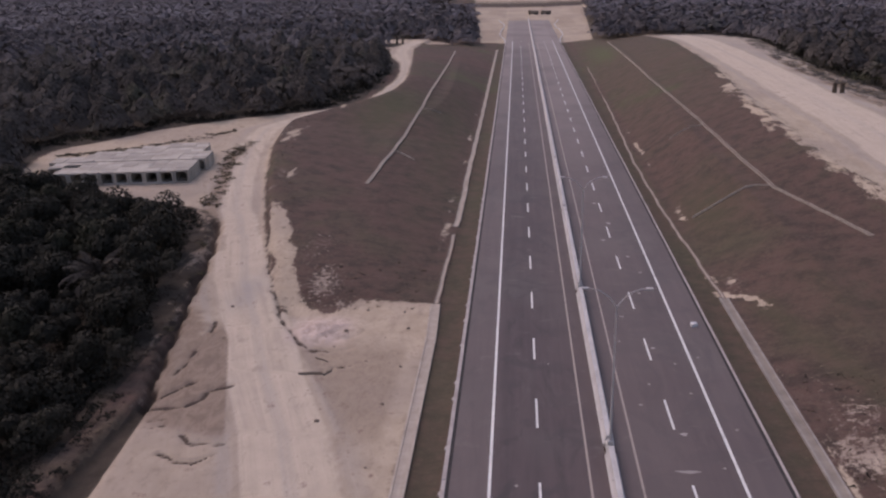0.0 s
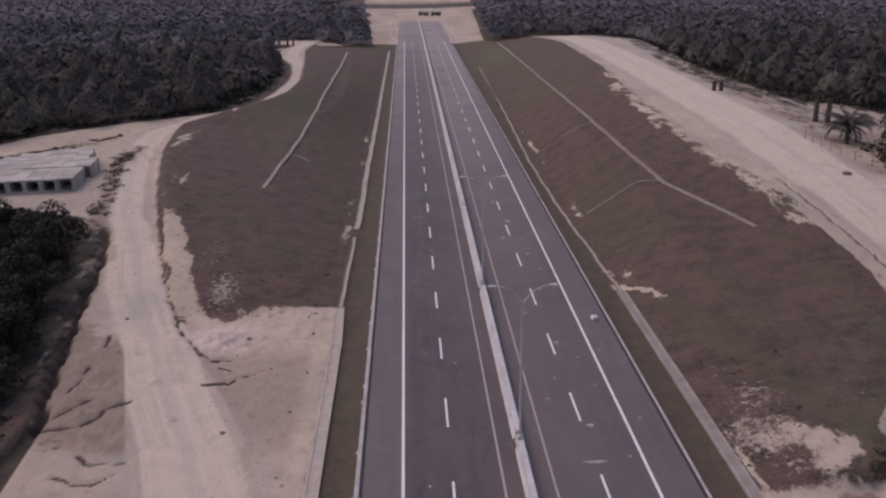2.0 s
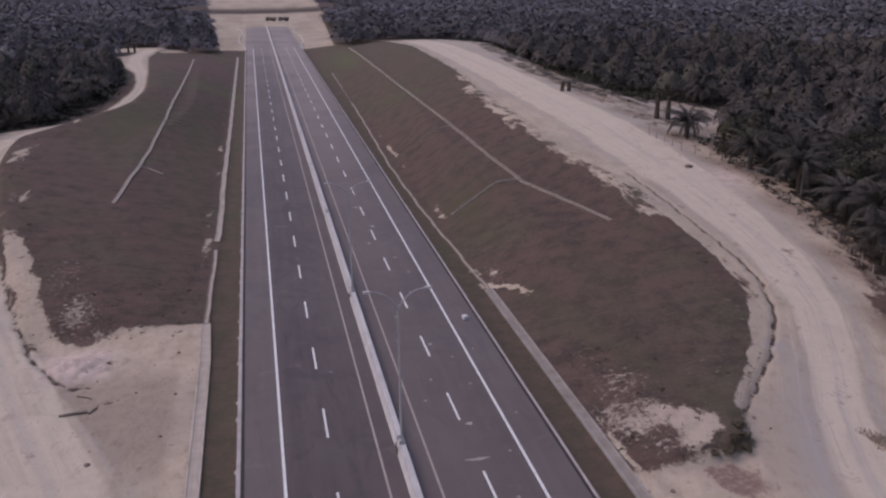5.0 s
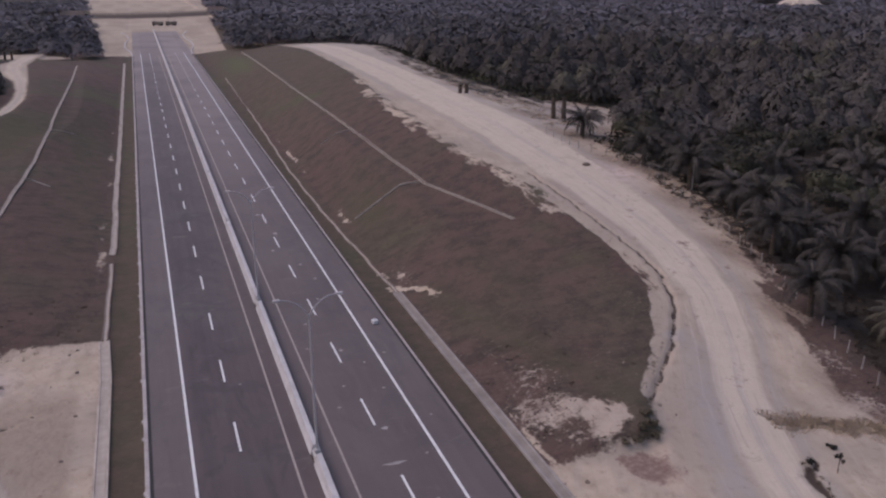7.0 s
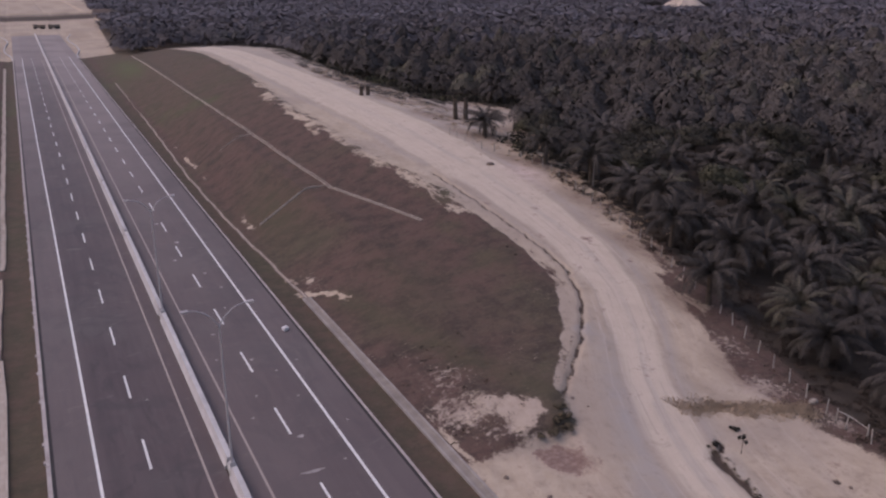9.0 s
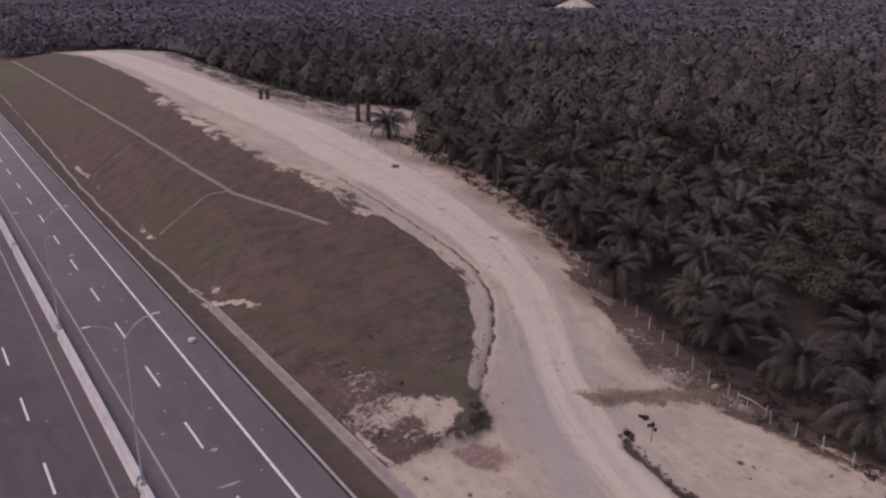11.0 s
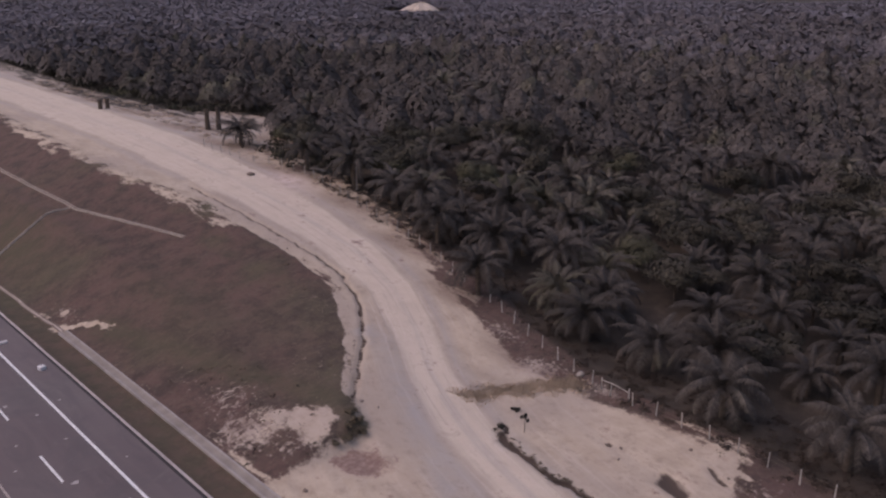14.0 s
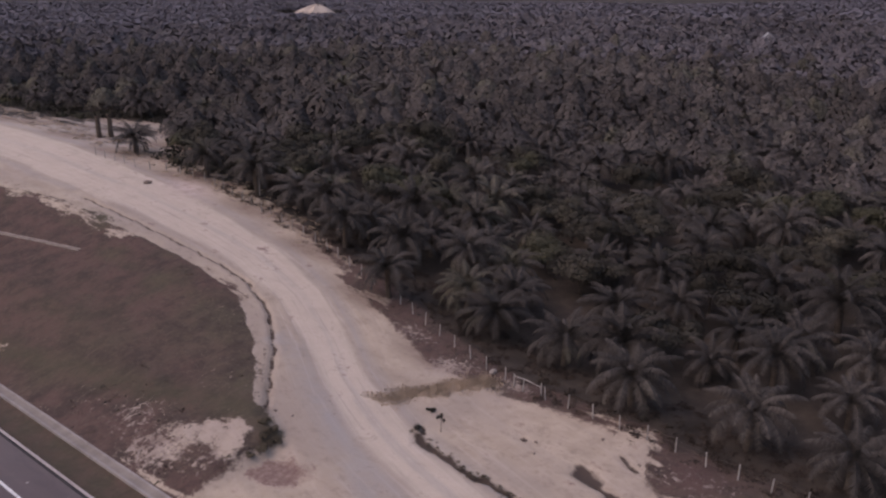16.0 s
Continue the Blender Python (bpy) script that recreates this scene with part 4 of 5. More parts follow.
channel("berm_drain", lay([(-32.0, 149.9), (-31.6, 159.6), (-31.0, 174.3), (-30.6, 194.5), (-30.1, 220), (-30.2, 259.5), (-31.4, 319.5), (-33.0, 373.8)], 0.10, 2, 0.05), 0.62, 0.3, DRAIN, "pale mortared drain along the slope bench", "bench drains", 0.04)
channel("chute_drain", lay([(29.2, 139.8), (27.4, 141.0), (24, 140.6), (18.6, 139.7)], 0.10, 1.0), 0.42, 0.3, DRAIN, "narrow chute drain down the turf slope", "chute drains")
channel("chute_drain", lay([(28.3, 183.2), (22.4, 184.3)], 0.10, 1.0), 0.40, 0.3, DRAIN, "narrow chute drain down the turf slope", "chute drains")
channel("chute_drain", lay([(-31.2, 174.2), (-29.5, 173.6), (-26.8, 171.3)], 0.07, 1.0), 0.34, 0.25, DRAIN, "short chute drain down the turf slope", "chute drains")
channel("chute_drain", lay([(-30.6, 216.6), (-25.3, 217.2)], 0.05, 1.0), 0.34, 0.25, DRAIN, "short chute drain down the turf slope", "chute drains")


# ---- plants ----
def frond(rng, length, lift, droop, stations, width, tri=True):
    """Triangles of one feather frond along +x from the origin, drooping."""
    v, f = [], []
    n = stations
    pts = []
    for i in range(n + 1):
        a = i / n
        ang = lift - droop * a ** 1.4
        pts.append((a, ang))
    p = np.zeros(3)
    line = [p.copy()]
    for i in range(n):
        ang = 0.5 * (pts[i][1] + pts[i + 1][1])
        p = p + length / n * np.array([math.cos(ang), 0, math.sin(ang)])
        line.append(p.copy())
    line = np.array(line)
    for i in range(n):
        a = (i + 0.5) / n
        w = width * math.sin(math.pi * min(0.12 + a * 0.86, 1)) ** 0.7
        base0, base1 = line[i], line[i + 1]
        for s in (-1, 1):
            k = len(v)
            sweepf = length / n * (0.9 + rng.uniform(-0.3, 0.3))
            d = base1 - base0
            d = d / np.linalg.norm(d)
            tip = (base0 + base1) / 2 + s * np.array([0, w * rng.uniform(0.8, 1.1), 0]) + d * sweepf + np.array([0, 0, -w * rng.uniform(0.35, 0.75)])
            v += [base0, base1, tip]
            f.append((k, k + 1, k + 2) if s < 0 else (k + 1, k, k + 2))
    return v, f


def crown_arrays(seed, fronds, stations, length, width):
    rng = random.Random(seed)
    V, F = [], []
    for i in range(fronds):
        a = i / fronds
        az = i * 2.39996 + rng.uniform(-0.2, 0.2)
        lift = math.radians(78 - 78 * a ** 0.8 + rng.uniform(-8, 8))
        droop = math.radians(70 + 45 * a + rng.uniform(-12, 12))
        v, f = frond(rng, length * rng.uniform(0.82, 1.08) * (0.75 + 0.25 * min(1, 3 * a)), lift, droop, stations, width)
        c, s = math.cos(az), math.sin(az)
        r = np.array([[c, -s, 0], [s, c, 0], [0, 0, 1]])
        v = np.array(v) @ r.T + np.array([c * 0.15, s * 0.15, 0])
        o = sum(len(q) for q in V)
        V.append(v)
        F.append(np.array(f) + o)
    return np.concatenate(V), np.concatenate(F)


def blob_arrays(seed, leaves, size, clumps, leaf, loose=1.0):
    """Triangles of a leafy crown: small leaf sprays on several uneven clumps."""
    rng = np.random.default_rng(seed)
    cs = rng.normal(0, 1, (clumps, 3)) * np.array([0.42, 0.42, 0.26]) * size
    rs = size * rng.uniform(0.32, 0.55, clumps)
    k = rng.integers(0, clumps, leaves)
    d = rng.normal(0, 1, (leaves, 3))
    d /= np.linalg.norm(d, axis=1, keepdims=True)
    d[:, 2] = np.where(d[:, 2] < -0.3, -d[:, 2], d[:, 2])
    p = cs[k] + d * (rs[k] * rng.uniform(0.75, 1.1, leaves))[:, None] * np.array([1, 1, 0.8])
    u = rng.normal(0, 1, (leaves, 3))
    u -= (1 - 0.3 * loose) * d * (u * d).sum(1, keepdims=True)
    u /= np.linalg.norm(u, axis=1, keepdims=True)
    w = np.cross(d, u) + 0.25 * loose * rng.normal(0, 1, (leaves, 3))
    s = leaf * rng.uniform(0.6, 1.3, leaves)[:, None]
    v = np.stack([p - u * s, p + u * s * 0.6 + w * s * 0.6, p + u * s * 0.5 - w * s * 0.6], 1).reshape(-1, 3)
    return v, np.arange(3 * leaves).reshape(-1, 3)


def canopy_arrays(seed, leaves, wide, tall, leaf):
    """Triangles of a broad low crown seen from afar: leaf sprays lying on an uneven dome with a few taller heads."""
    rng = np.random.default_rng(seed)
    heads = rng.normal(0, 0.45, (5, 2)) * wide
    lift, spread = rng.uniform(0.1, 0.45, 5) * tall, rng.uniform(0.22, 0.4, 5) * wide
    a, r = rng.uniform(0, 6.283, leaves), wide * np.sqrt(rng.uniform(0, 1, leaves)) * rng.uniform(0.85, 1.12, leaves)

    def dome(x, y):
        z = tall * (1 - 0.85 * np.minimum(np.hypot(x, y) / wide, 1.1) ** 2)
        for (hx, hy), h, w in zip(heads, lift, spread):
            z = z + h * np.exp(-((x - hx) ** 2 + (y - hy) ** 2) / w ** 2)
        return z

    x, y = r * np.cos(a), r * np.sin(a)
    p = np.stack([x, y, dome(x, y) + rng.normal(0, 0.12 * leaf, leaves)], 1)
    n = np.stack([(dome(x - 0.3, y) - dome(x + 0.3, y)) / 0.6, (dome(x, y - 0.3) - dome(x, y + 0.3)) / 0.6, np.ones(leaves)], 1)
    n = n / np.linalg.norm(n, axis=1, keepdims=True) + 0.22 * rng.normal(0, 1, (leaves, 3))
    u = rng.normal(0, 1, (leaves, 3))
    u -= n * (u * n).sum(1, keepdims=True) / (n * n).sum(1, keepdims=True)
    u /= np.linalg.norm(u, axis=1, keepdims=True)
    w = np.cross(n, u)
    s = leaf * rng.uniform(0.6, 1.3, leaves)[:, None]
    v = np.stack([p - u * s, p + u * s * 0.6 + w * s * 0.6, p + u * s * 0.5 - w * s * 0.6], 1).reshape(-1, 3)
    return v, np.arange(3 * leaves).reshape(-1, 3)


def scatter(v, f, places):
    """Many turned and scaled copies of one set of triangles, as one array. places: x, y, z, turn, scale, tall."""
    P = np.array(places)
    c, s = np.cos(P[:, 3]), np.sin(P[:, 3])
    x = (v[None, :, 0] * c[:, None] - v[None, :, 1] * s[:, None]) * P[:, 4:5] + P[:, 0:1]
    y = (v[None, :, 0] * s[:, None] + v[None, :, 1] * c[:, None]) * P[:, 4:5] + P[:, 1:2]
    z = v[None, :, 2] * P[:, 4:5] * P[:, 5:6] + P[:, 2:3]
    V = np.stack([x, y, z], 2).reshape(-1, 3)
    F = (f[None] + (np.arange(len(P)) * len(v))[:, None, None]).reshape(-1, 3)
    return V, F


def wooded(x, y):
    """Metres inside the plantation."""
    edge_r = np.interp(y, [0, 60, 70, 80, 97, 127, 143, 152, 165, 178, 195, 227, 300, 366, 420, 470], [51.5, 51.8, 53.5, 54.5, 57.5, 61.5, 64, 72, 82, 82, 72, 69, 76, 86, 80, 62])
    edge_l = smooth(L_EDGE_OUT, y) - np.interp(y, [0, 120, 145, 160, 205, 300], [5.5, 4.5, 3.0, 2.0, 5.0, 5.5])
    d = np.where(x > 0, x - edge_r, edge_l - x)
    d = np.where((x < -40) & (y < 172) & (y > np.interp(x, [-97, -81, -72, -66, -55, -47], [161.5, 147, 139, 134, 126, 115])), -9, d)
    d = np.where(y > 405, np.maximum(d, np.minimum(y - 410, np.abs(x - 2) - 29 - np.clip(y - 430, 0, 900) * 0.055)), d)
    return d


EYE0 = (-9.5, 17.5)
rng = random.Random(7)
EDGE_PALMS = [(54.0, 82.5), (60.4, 76.0), (57.6, 60.8), (52.6, 50.5), (54.0, 40.0), (53.0, 31.5), (64.2, 72.0), (62.3, 149.0)]
near = [(x, y, z_at(x, y), rng.uniform(0, 6), rng.uniform(0.84, 0.96), 1.0) for x, y in EDGE_PALMS]
mid_places, far_places, bush_near, bush_mid, bush_far, bush_rim = [], [], [], [], [], []
SP = 7.9
for i in range(-130, 190):
    for j in range(-12, 150):
        x = i * SP * 0.93 + (j % 2) * SP * 0.5 + rng.uniform(-1.3, 1.3)
        y = j * SP * 0.87 + rng.uniform(-1.3, 1.3)
        pick, turn, sc, tl = rng.random(), rng.uniform(0, 6.28), rng.triangular(0.6, 1.14, 0.92), rng.uniform(0.85, 1.2)
        d = math.hypot(x - EYE0[0], y - EYE0[1])
        if d > 1180:
            continue
        az = math.degrees(math.atan2(x - EYE0[0], y - EYE0[1]))
        if not -38 < az < 84:
            continue
        if 45 < x < 70 and 28 < y < 86 and min(math.hypot(x - a, y - b) for a, b in EDGE_PALMS) < 6.3:
            continue
        if float(wooded(x, y)) < 0.5 or (y > 715 and abs(x) < 85 and y < 815) or math.hypot((x + 62) / 26, (y - 424) / 17) < 1 or math.hypot(x - 520, y - 620) < 44:
            continue
        if d > 420 and pick < 0.25:
            continue
        if x < -45 and 105 < y < 160 and d < 190:
            sc, tl = 1.15 * sc, 1.2
        place = (x, y, z_at(x, y), turn, sc, tl)
        leafy = rng.random() < ((0.12 if float(wooded(x, y)) < 10 else 0.40) if d < 150 else 0.58 if d < 330 else 0.93) + (0.78 if x < 0 and d < 200 else 0)
        reach = d * rng.uniform(0.86, 1.16)
        if d < 150:
            (bush_near if leafy else near).append(place)
        elif reach < 310:
            (bush_mid if leafy else mid_places).append(place)
        elif not leafy:
            far_places.append(place)
        elif reach < 560:
            bush_far.append(place)
        else:
            bush_rim.append(place)

PALMS = [crown_arrays(s, 27, 24, 5.6, 0.92) for s in (1, 2, 3)]
CROWNS = [from_arrays("crown", v, f, PALM_LEAF) for v, f in PALMS]


def trunk_mesh(tall):
    bm = tube(bmesh.new(), [(0, 0, -0.3), (0.03, 0, tall * 0.4), (-0.02, 0.03, tall * 0.8), (0, 0, tall + 0.2)], [0.42, 0.36, 0.36, 0.3], 9)
    me = bpy.data.meshes.new("trunk")
    bm.to_mesh(me), bm.free()
    me.materials.append(BARK)
    return me


TRUNKS = [trunk_mesh(3.6), trunk_mesh(4.4), trunk_mesh(3.0)]
TALL = (3.6, 4.4, 3.0)


def build_palm(k, m):
    palm = thing("palm_tree", m, "dark green oil palm with drooping feathery fronds", "palm tree", "oil palms")
    part("trunk", TRUNKS[k], palm)
    part("crown", CROWNS[k], palm, m=pose(0, 0, TALL[k]))
    return palm


models = []
near.sort(key=lambda p: math.hypot(p[0] - EYE0[0], p[1] - EYE0[1]))
for n, (x, y, z, turn, sc, tl) in enumerate(near[:290]):
    m = pose(x, y, z, rng.uniform(-3, 3), rng.uniform(-3, 3), math.degrees(turn))
    if n < 3:
        models.append(build_palm(n, m))
        models[n].scale = (sc, sc, sc * tl)
    else:
        ob = copy_thing(models[n % 3], m)
        ob.scale = (sc, sc, sc * tl)
mid_places += near[290:]

TREES = [blob_arrays(s, 3600, 4.2, 13, 0.27) for s in (11, 12)]
LEAVES = [from_arrays("crown", v, f, TREE_LEAF) for v, f in TREES]
OLIVE = [from_arrays("crown", v * np.array([1.05, 1.05, 0.85]), f, OLIVE_LEAF) for v, f in TREES]


def build_tree(k, m, leaves, label):
    tree = thing("tree", m, label, "tree", "broadleaf trees")
    bm = tube(bmesh.new(), [(0, 0, -0.3), (0.1, 0, 1.5), (0, 0.1, 3.0)], [0.24, 0.18, 0.12], 8)
    for a in range(5):
        c, s = math.cos(a * 1.3 + k), math.sin(a * 1.3 + k)
        tube(bm, [(0.05, 0, 1.8 + 0.2 * a), (c * 0.8, s * 0.8, 2.9 + 0.2 * a), (c * 1.6, s * 1.6, 3.9)], [0.1, 0.07, 0.03], 6)
    part("trunk", (bm, BARK), tree)
    part("crown", leaves[k], tree, m=pose(0, 0, 4.0))
    return tree


for leaves, spots, label in ((LEAVES, [p for p in bush_near if p[0] < 0], "dense dark green broadleaf tree at the plantation edge"),
                             (OLIVE, [p for p in bush_near if p[0] > 0], "bushy olive-green tree growing among the oil palms")):
    tree_models = []
    for n, (x, y, z, turn, sc, tl) in enumerate(spots):
        m = pose(x, y, z, 0, 0, math.degrees(turn))
        if n < 2:
            tree_models.append(build_tree(n, m, leaves, label))
            tree_models[n].scale = (sc, sc, sc * tl)
        else:
            copy_thing(tree_models[n % 2], m).scale = (sc, sc, sc * tl)


def stuff(name, sets, material, label, category):
    V, F, o = [], [], 0
    for v, f, places in sets:
        if places:
            a, b = scatter(v, f, places)
            V.append(a), F.append(b + o)
            o += len(a)
    ob = new(name, from_arrays(name, np.concatenate(V), np.concatenate(F), material))
    return tagged(ob, label, category, kind="stuff")


def raised(arrays, z):
    return arrays[0] + np.array([0, 0, z]), arrays[1]


MID = [raised(crown_arrays(s, 24, 9, 5.2, 0.95), 3.8) for s in (21, 22, 23)]
FAR = [raised(crown_arrays(s, 15, 3, 5.4, 1.3), 3.6) for s in (31, 32)]
MIDB = [raised(canopy_arrays(s, 540, 4.4, 3.8, 0.57), 1.8) for s in (41, 42)]
FARB = [raised(canopy_arrays(s, 165, 5.6, 3.0, 1.12), 2.2) for s in (51, 52, 53)]
RIMB = [raised(canopy_arrays(s, 40, 6.8, 1.6, 2.0), 3.0) for s in (54, 55, 56)]
# leaf colour pales band by band with distance, painting in haze
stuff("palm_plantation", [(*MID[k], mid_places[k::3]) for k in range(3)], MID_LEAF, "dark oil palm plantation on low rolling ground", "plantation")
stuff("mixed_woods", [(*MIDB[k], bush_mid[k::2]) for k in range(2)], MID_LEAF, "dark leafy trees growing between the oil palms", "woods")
stuff("far_palms", [(*FAR[k], far_places[k::2]) for k in range(2)], HAZY_LEAF, "distant oil palms reaching to the horizon, coloured paler for haze", "plantation")
stuff("far_woods", [(*FARB[k], bush_far[k::3]) for k in range(3)], HAZY_LEAF, "broad-crowned trees in the middle of the plantation, coloured greyer for haze", "woods")
stuff("rim_woods", [(*RIMB[k], bush_rim[k::3]) for k in range(3)], RIM_HAZE_LEAF,
      "far trees scattered through the plantation, coloured palest for haze", "woods")


# ---- undergrowth ----
def tuft_arrays(seed, blades, tall, spread):
    r = np.random.default_rng(seed)
    a = r.uniform(0, 6.28, blades)
    rad = spread * np.sqrt(r.uniform(0, 1, blades))
    b = np.stack([rad * np.cos(a), rad * np.sin(a), np.zeros(blades)], 1)
    lean = r.normal(0, 0.35, (blades, 2)) * tall
    h = tall * r.uniform(0.5, 1.15, blades)
    t = b + np.stack([lean[:, 0], lean[:, 1], h], 1)
    w = 0.05 * np.stack([-np.sin(a), np.cos(a), np.zeros(blades)], 1) + 0.02
    v = np.stack([b - w, b + w, t], 1).reshape(-1, 3)
    return v, np.arange(3 * blades).reshape(-1, 3)


def strewn(count, seed, inside):
    """Places drawn by a rule that returns x and y or None."""
    r = random.Random(seed)
    out = []
    while len(out) < count:
        p = inside(r)
        if p:
            out.append((p[0], p[1], z_at(p[0], p[1]) - 0.03, r.uniform(0, 6.28), r.uniform(0.6, 1.3), r.uniform(0.7, 1.2)))
    return out


def fence_x(y):
    return float(np.interp(y, [0, 46, 60, 66, 72, 79, 97, 127, 134, 140, 147, 160], [47.4, 48.0, 48.3, 49.8, 51.4, 53.5, 57.3, 61.3, 60.2, 57.4, 56.6, 56.6]))


def right_edge(r):
    y = r.uniform(25, 124)
    return fence_x(y) + r.uniform(1.2 if 58 < y < 90 else -0.3, 9), y


def left_edge(r):
    y = r.uniform(40, 145)
    return float(smooth(L_EDGE_OUT, y)) - r.uniform(5.0 if 84 < y < 126 else 2.0, 12), y


def weed_band(r):
    x = r.uniform(37.5, 48.5)
    return x, 67.9 - (x - 38.6) * 0.5 + r.gauss(0, 0.75)


def verges(r):
    y = r.uniform(100, 260)
    x = float(smooth(R_EDGE_OUT, y)) + r.uniform(-0.5, 8)
    return (x, y) if float(wooded(x, y)) < 6 else None


SHRUB = [blob_arrays(s, 70, 0.85, 6, 0.17) for s in (61, 62)]
GRASS = [tuft_arrays(s, 30, 0.20, 0.55) for s in (71, 72)]


def left_far_edge(r):
    y = r.uniform(160, 340)
    return float(smooth(L_EDGE_OUT, y)) - r.uniform(3.6, 12), y


def right_far_edge(r):
    x, y = r.uniform(60, 92), r.uniform(120, 340)
    return (x, y) if -0.8 < float(wooded(x, y)) < 8 else None


def left_thicket(r):
    x, y = r.uniform(-118, -46), r.uniform(45, 152)
    return (x, y) if float(wooded(x, y)) > -1.5 else None


THICKET = [blob_arrays(s, 200, 2.3, 8, 0.29) for s in (65, 66)]
dense = strewn(620, 15, left_thicket)
stuff("thicket", [(*raised(THICKET[k], 0.7), dense[k::2]) for k in range(2)], TREE_LEAF, "dense dark thicket between the trees below the track", "scrub")
low = strewn(700, 6, left_edge) + [(x, y, z, a, 1.4 * k, h) for x, y, z, a, k, h in strewn(480, 16, left_far_edge)]
brown = [(x, y, z, a, 0.7 * k, 0.8 * h) for x, y, z, a, k, h in strewn(900, 5, right_edge)]
border = [(x, y, z, a, 1.8 * k, h) for x, y, z, a, k, h in strewn(420, 17, right_far_edge)]
stuff("border_scrub", [(*SHRUB[k], border[k::2]) for k in range(2)], OLIVE_LEAF, "dull green scrub along the far plantation edge", "scrub")
stuff("fence_scrub", [(*SHRUB[k], brown[k::2]) for k in range(2)], BROWN_LEAF, "brown knee-high scrub between fence and palms", "scrub")
stuff("undergrowth", [(*SHRUB[k], low[k::2]) for k in range(2)], TREE_LEAF, "dark low scrub under the palms at the plantation edge", "scrub")
band = strewn(330, 8, weed_band) + strewn(500, 9, verges)
def left_bank(r):
    y = r.uniform(58, 128)
    return float(smooth(L_EDGE_OUT, y)) - r.uniform(1.2, 5.5), y


rank = strewn(300, 18, left_bank)
stuff("bank_scrub", [(*SHRUB[k], [(x, y, z, a, 0.42 * c, 0.6 * h) for x, y, z, a, c, h in rank[k::2]]) for k in range(2)], BROWN_LEAF, "brown scrub and dry weeds on the bank below the track", "scrub")
stuff("dry_grass", [(*GRASS[k], band[k::2]) for k in range(2)], DRY_LEAF, "straw-coloured dry grass along the track verge", "grass")


def turf_edge(r):
    pick = r.random()
    if pick < 0.2:
        y = r.uniform(30, 85)
        return fence_x(y) + r.uniform(-5 if y < 46 else -1.5, 1.5), y
    if pick < 0.4:
        return r.uniform(17.4, 27), r.uniform(70, 90)
    if pick < 0.6:
        y = r.uniform(76, 240)
        return float(smooth(R_EDGE_IN, y)) - r.uniform(0, 4), y
    if pick < 0.8:
        return r.uniform(-33, -18), r.uniform(105, 122)
    y = r.uniform(104, 200)
    return float(smooth(L_EDGE_IN, y)) + r.uniform(0, 5), y


WEED = [tuft_arrays(s, 16, 0.13, 0.45) for s in (75, 76)]
weeds = strewn(420, 10, turf_edge)


def yard_scrub(r):
    """Scrub grown up behind and beside the stored culverts."""
    if r.random() < 0.6:
        x = r.uniform(-94, -66)
        return x, float(np.interp(x, [-94, -82, -75, -66], [166.5, 172.2, 179.5, 188])) + r.gauss(0, 1.4)
    y = r.uniform(136, 178)
    return float(np.interp(y, [136, 146.5, 161, 178], [-53.4, -55.4, -59.0, -61.4])) + r.gauss(0, 0.8), y


scrub = [(x, y, z, a, 0.8 * k, 0.7 * h) for x, y, z, a, k, h in strewn(240, 25, yard_scrub)]
def ditch_side(r):
    y = r.uniform(45, 63)
    return float(np.interp(y, [45, 54, 60.4, 63], [33.4, 34.3, 35.3, 36.2])) + r.gauss(0, 0.35), y


tufts = [(x, y, z, a, 0.28 * k, 0.8 * h) for x, y, z, a, k, h in strewn(70, 27, ditch_side)]
stuff("ditch_scrub", [(*SHRUB[k], tufts[k::2]) for k in range(2)], WEED_LEAF, "small brown weeds along the scoured ditch", "weeds")
stuff("yard_scrub", [(*SHRUB[k], scrub[k::2]) for k in range(2)], HEDGE_LEAF, "brown knee-high scrub around the culvert yard", "scrub")
stuff("turf_tufts", [(*WEED[k], weeds[k::2]) for k in range(2)], WEED_LEAF, "short dark weeds tufted over the turf slopes", "weeds")


def build_bush(x, y, size, seed, leaves, label, leaf=None):
    b = thing("bush", pose(x, y, z_at(x, y)), label, "bush")
    v, f = blob_arrays(seed, leaves * 2, size, 8, 0.10)
    bm = bmesh.new()
    for a in range(5):
        tube(bm, [(0, 0, -0.1), (0.35 * size * math.cos(a * 1.25), 0.35 * size * math.sin(a * 1.25), 0.45 * size)], [0.04, 0.015], 5)
    part("stem", (bm, BARK), b)
    part("foliage", from_arrays("foliage", v * np.array([1, 1, 0.45]), f, leaf or TREE_LEAF), b, m=pose(0, 0, 0.42 * size))
    return b


for i, (x, y, sz) in enumerate(((26.6, 69.6, 0.62), (25.3, 69.6, 0.55), (24.0, 69.6, 0.42), (27.0, 70.6, 0.62), (27.3, 71.8, 0.5), (26.1, 70.3, 0.5), (36.4, 62.4, 0.4), (39.5, 63.6, 0.35))):
    build_bush(x, y, sz, 100 + i, 300, "low dark bush at the foot of the mound" if i < 6 else "small dark bush on the pale clay", HEDGE_LEAF if i < 6 else None)
for i, (x, y, sz) in enumerate(((-46.5, 112.0, 0.9), (-49.5, 121.0, 0.9), (-44.9, 97.5, 0.7), (-60.4, 168.0, 1.3), (-59.6, 171.5, 1.7), (-59.0, 175, 1.5), (-68, 174.5, 0.8), (-75, 172.0, 0.7), (-82, 169, 0.8))):
    build_bush(x, y, sz, 130 + i, 260, "brown scrubby bush beside the sandy track", SCRUB_LEAF)


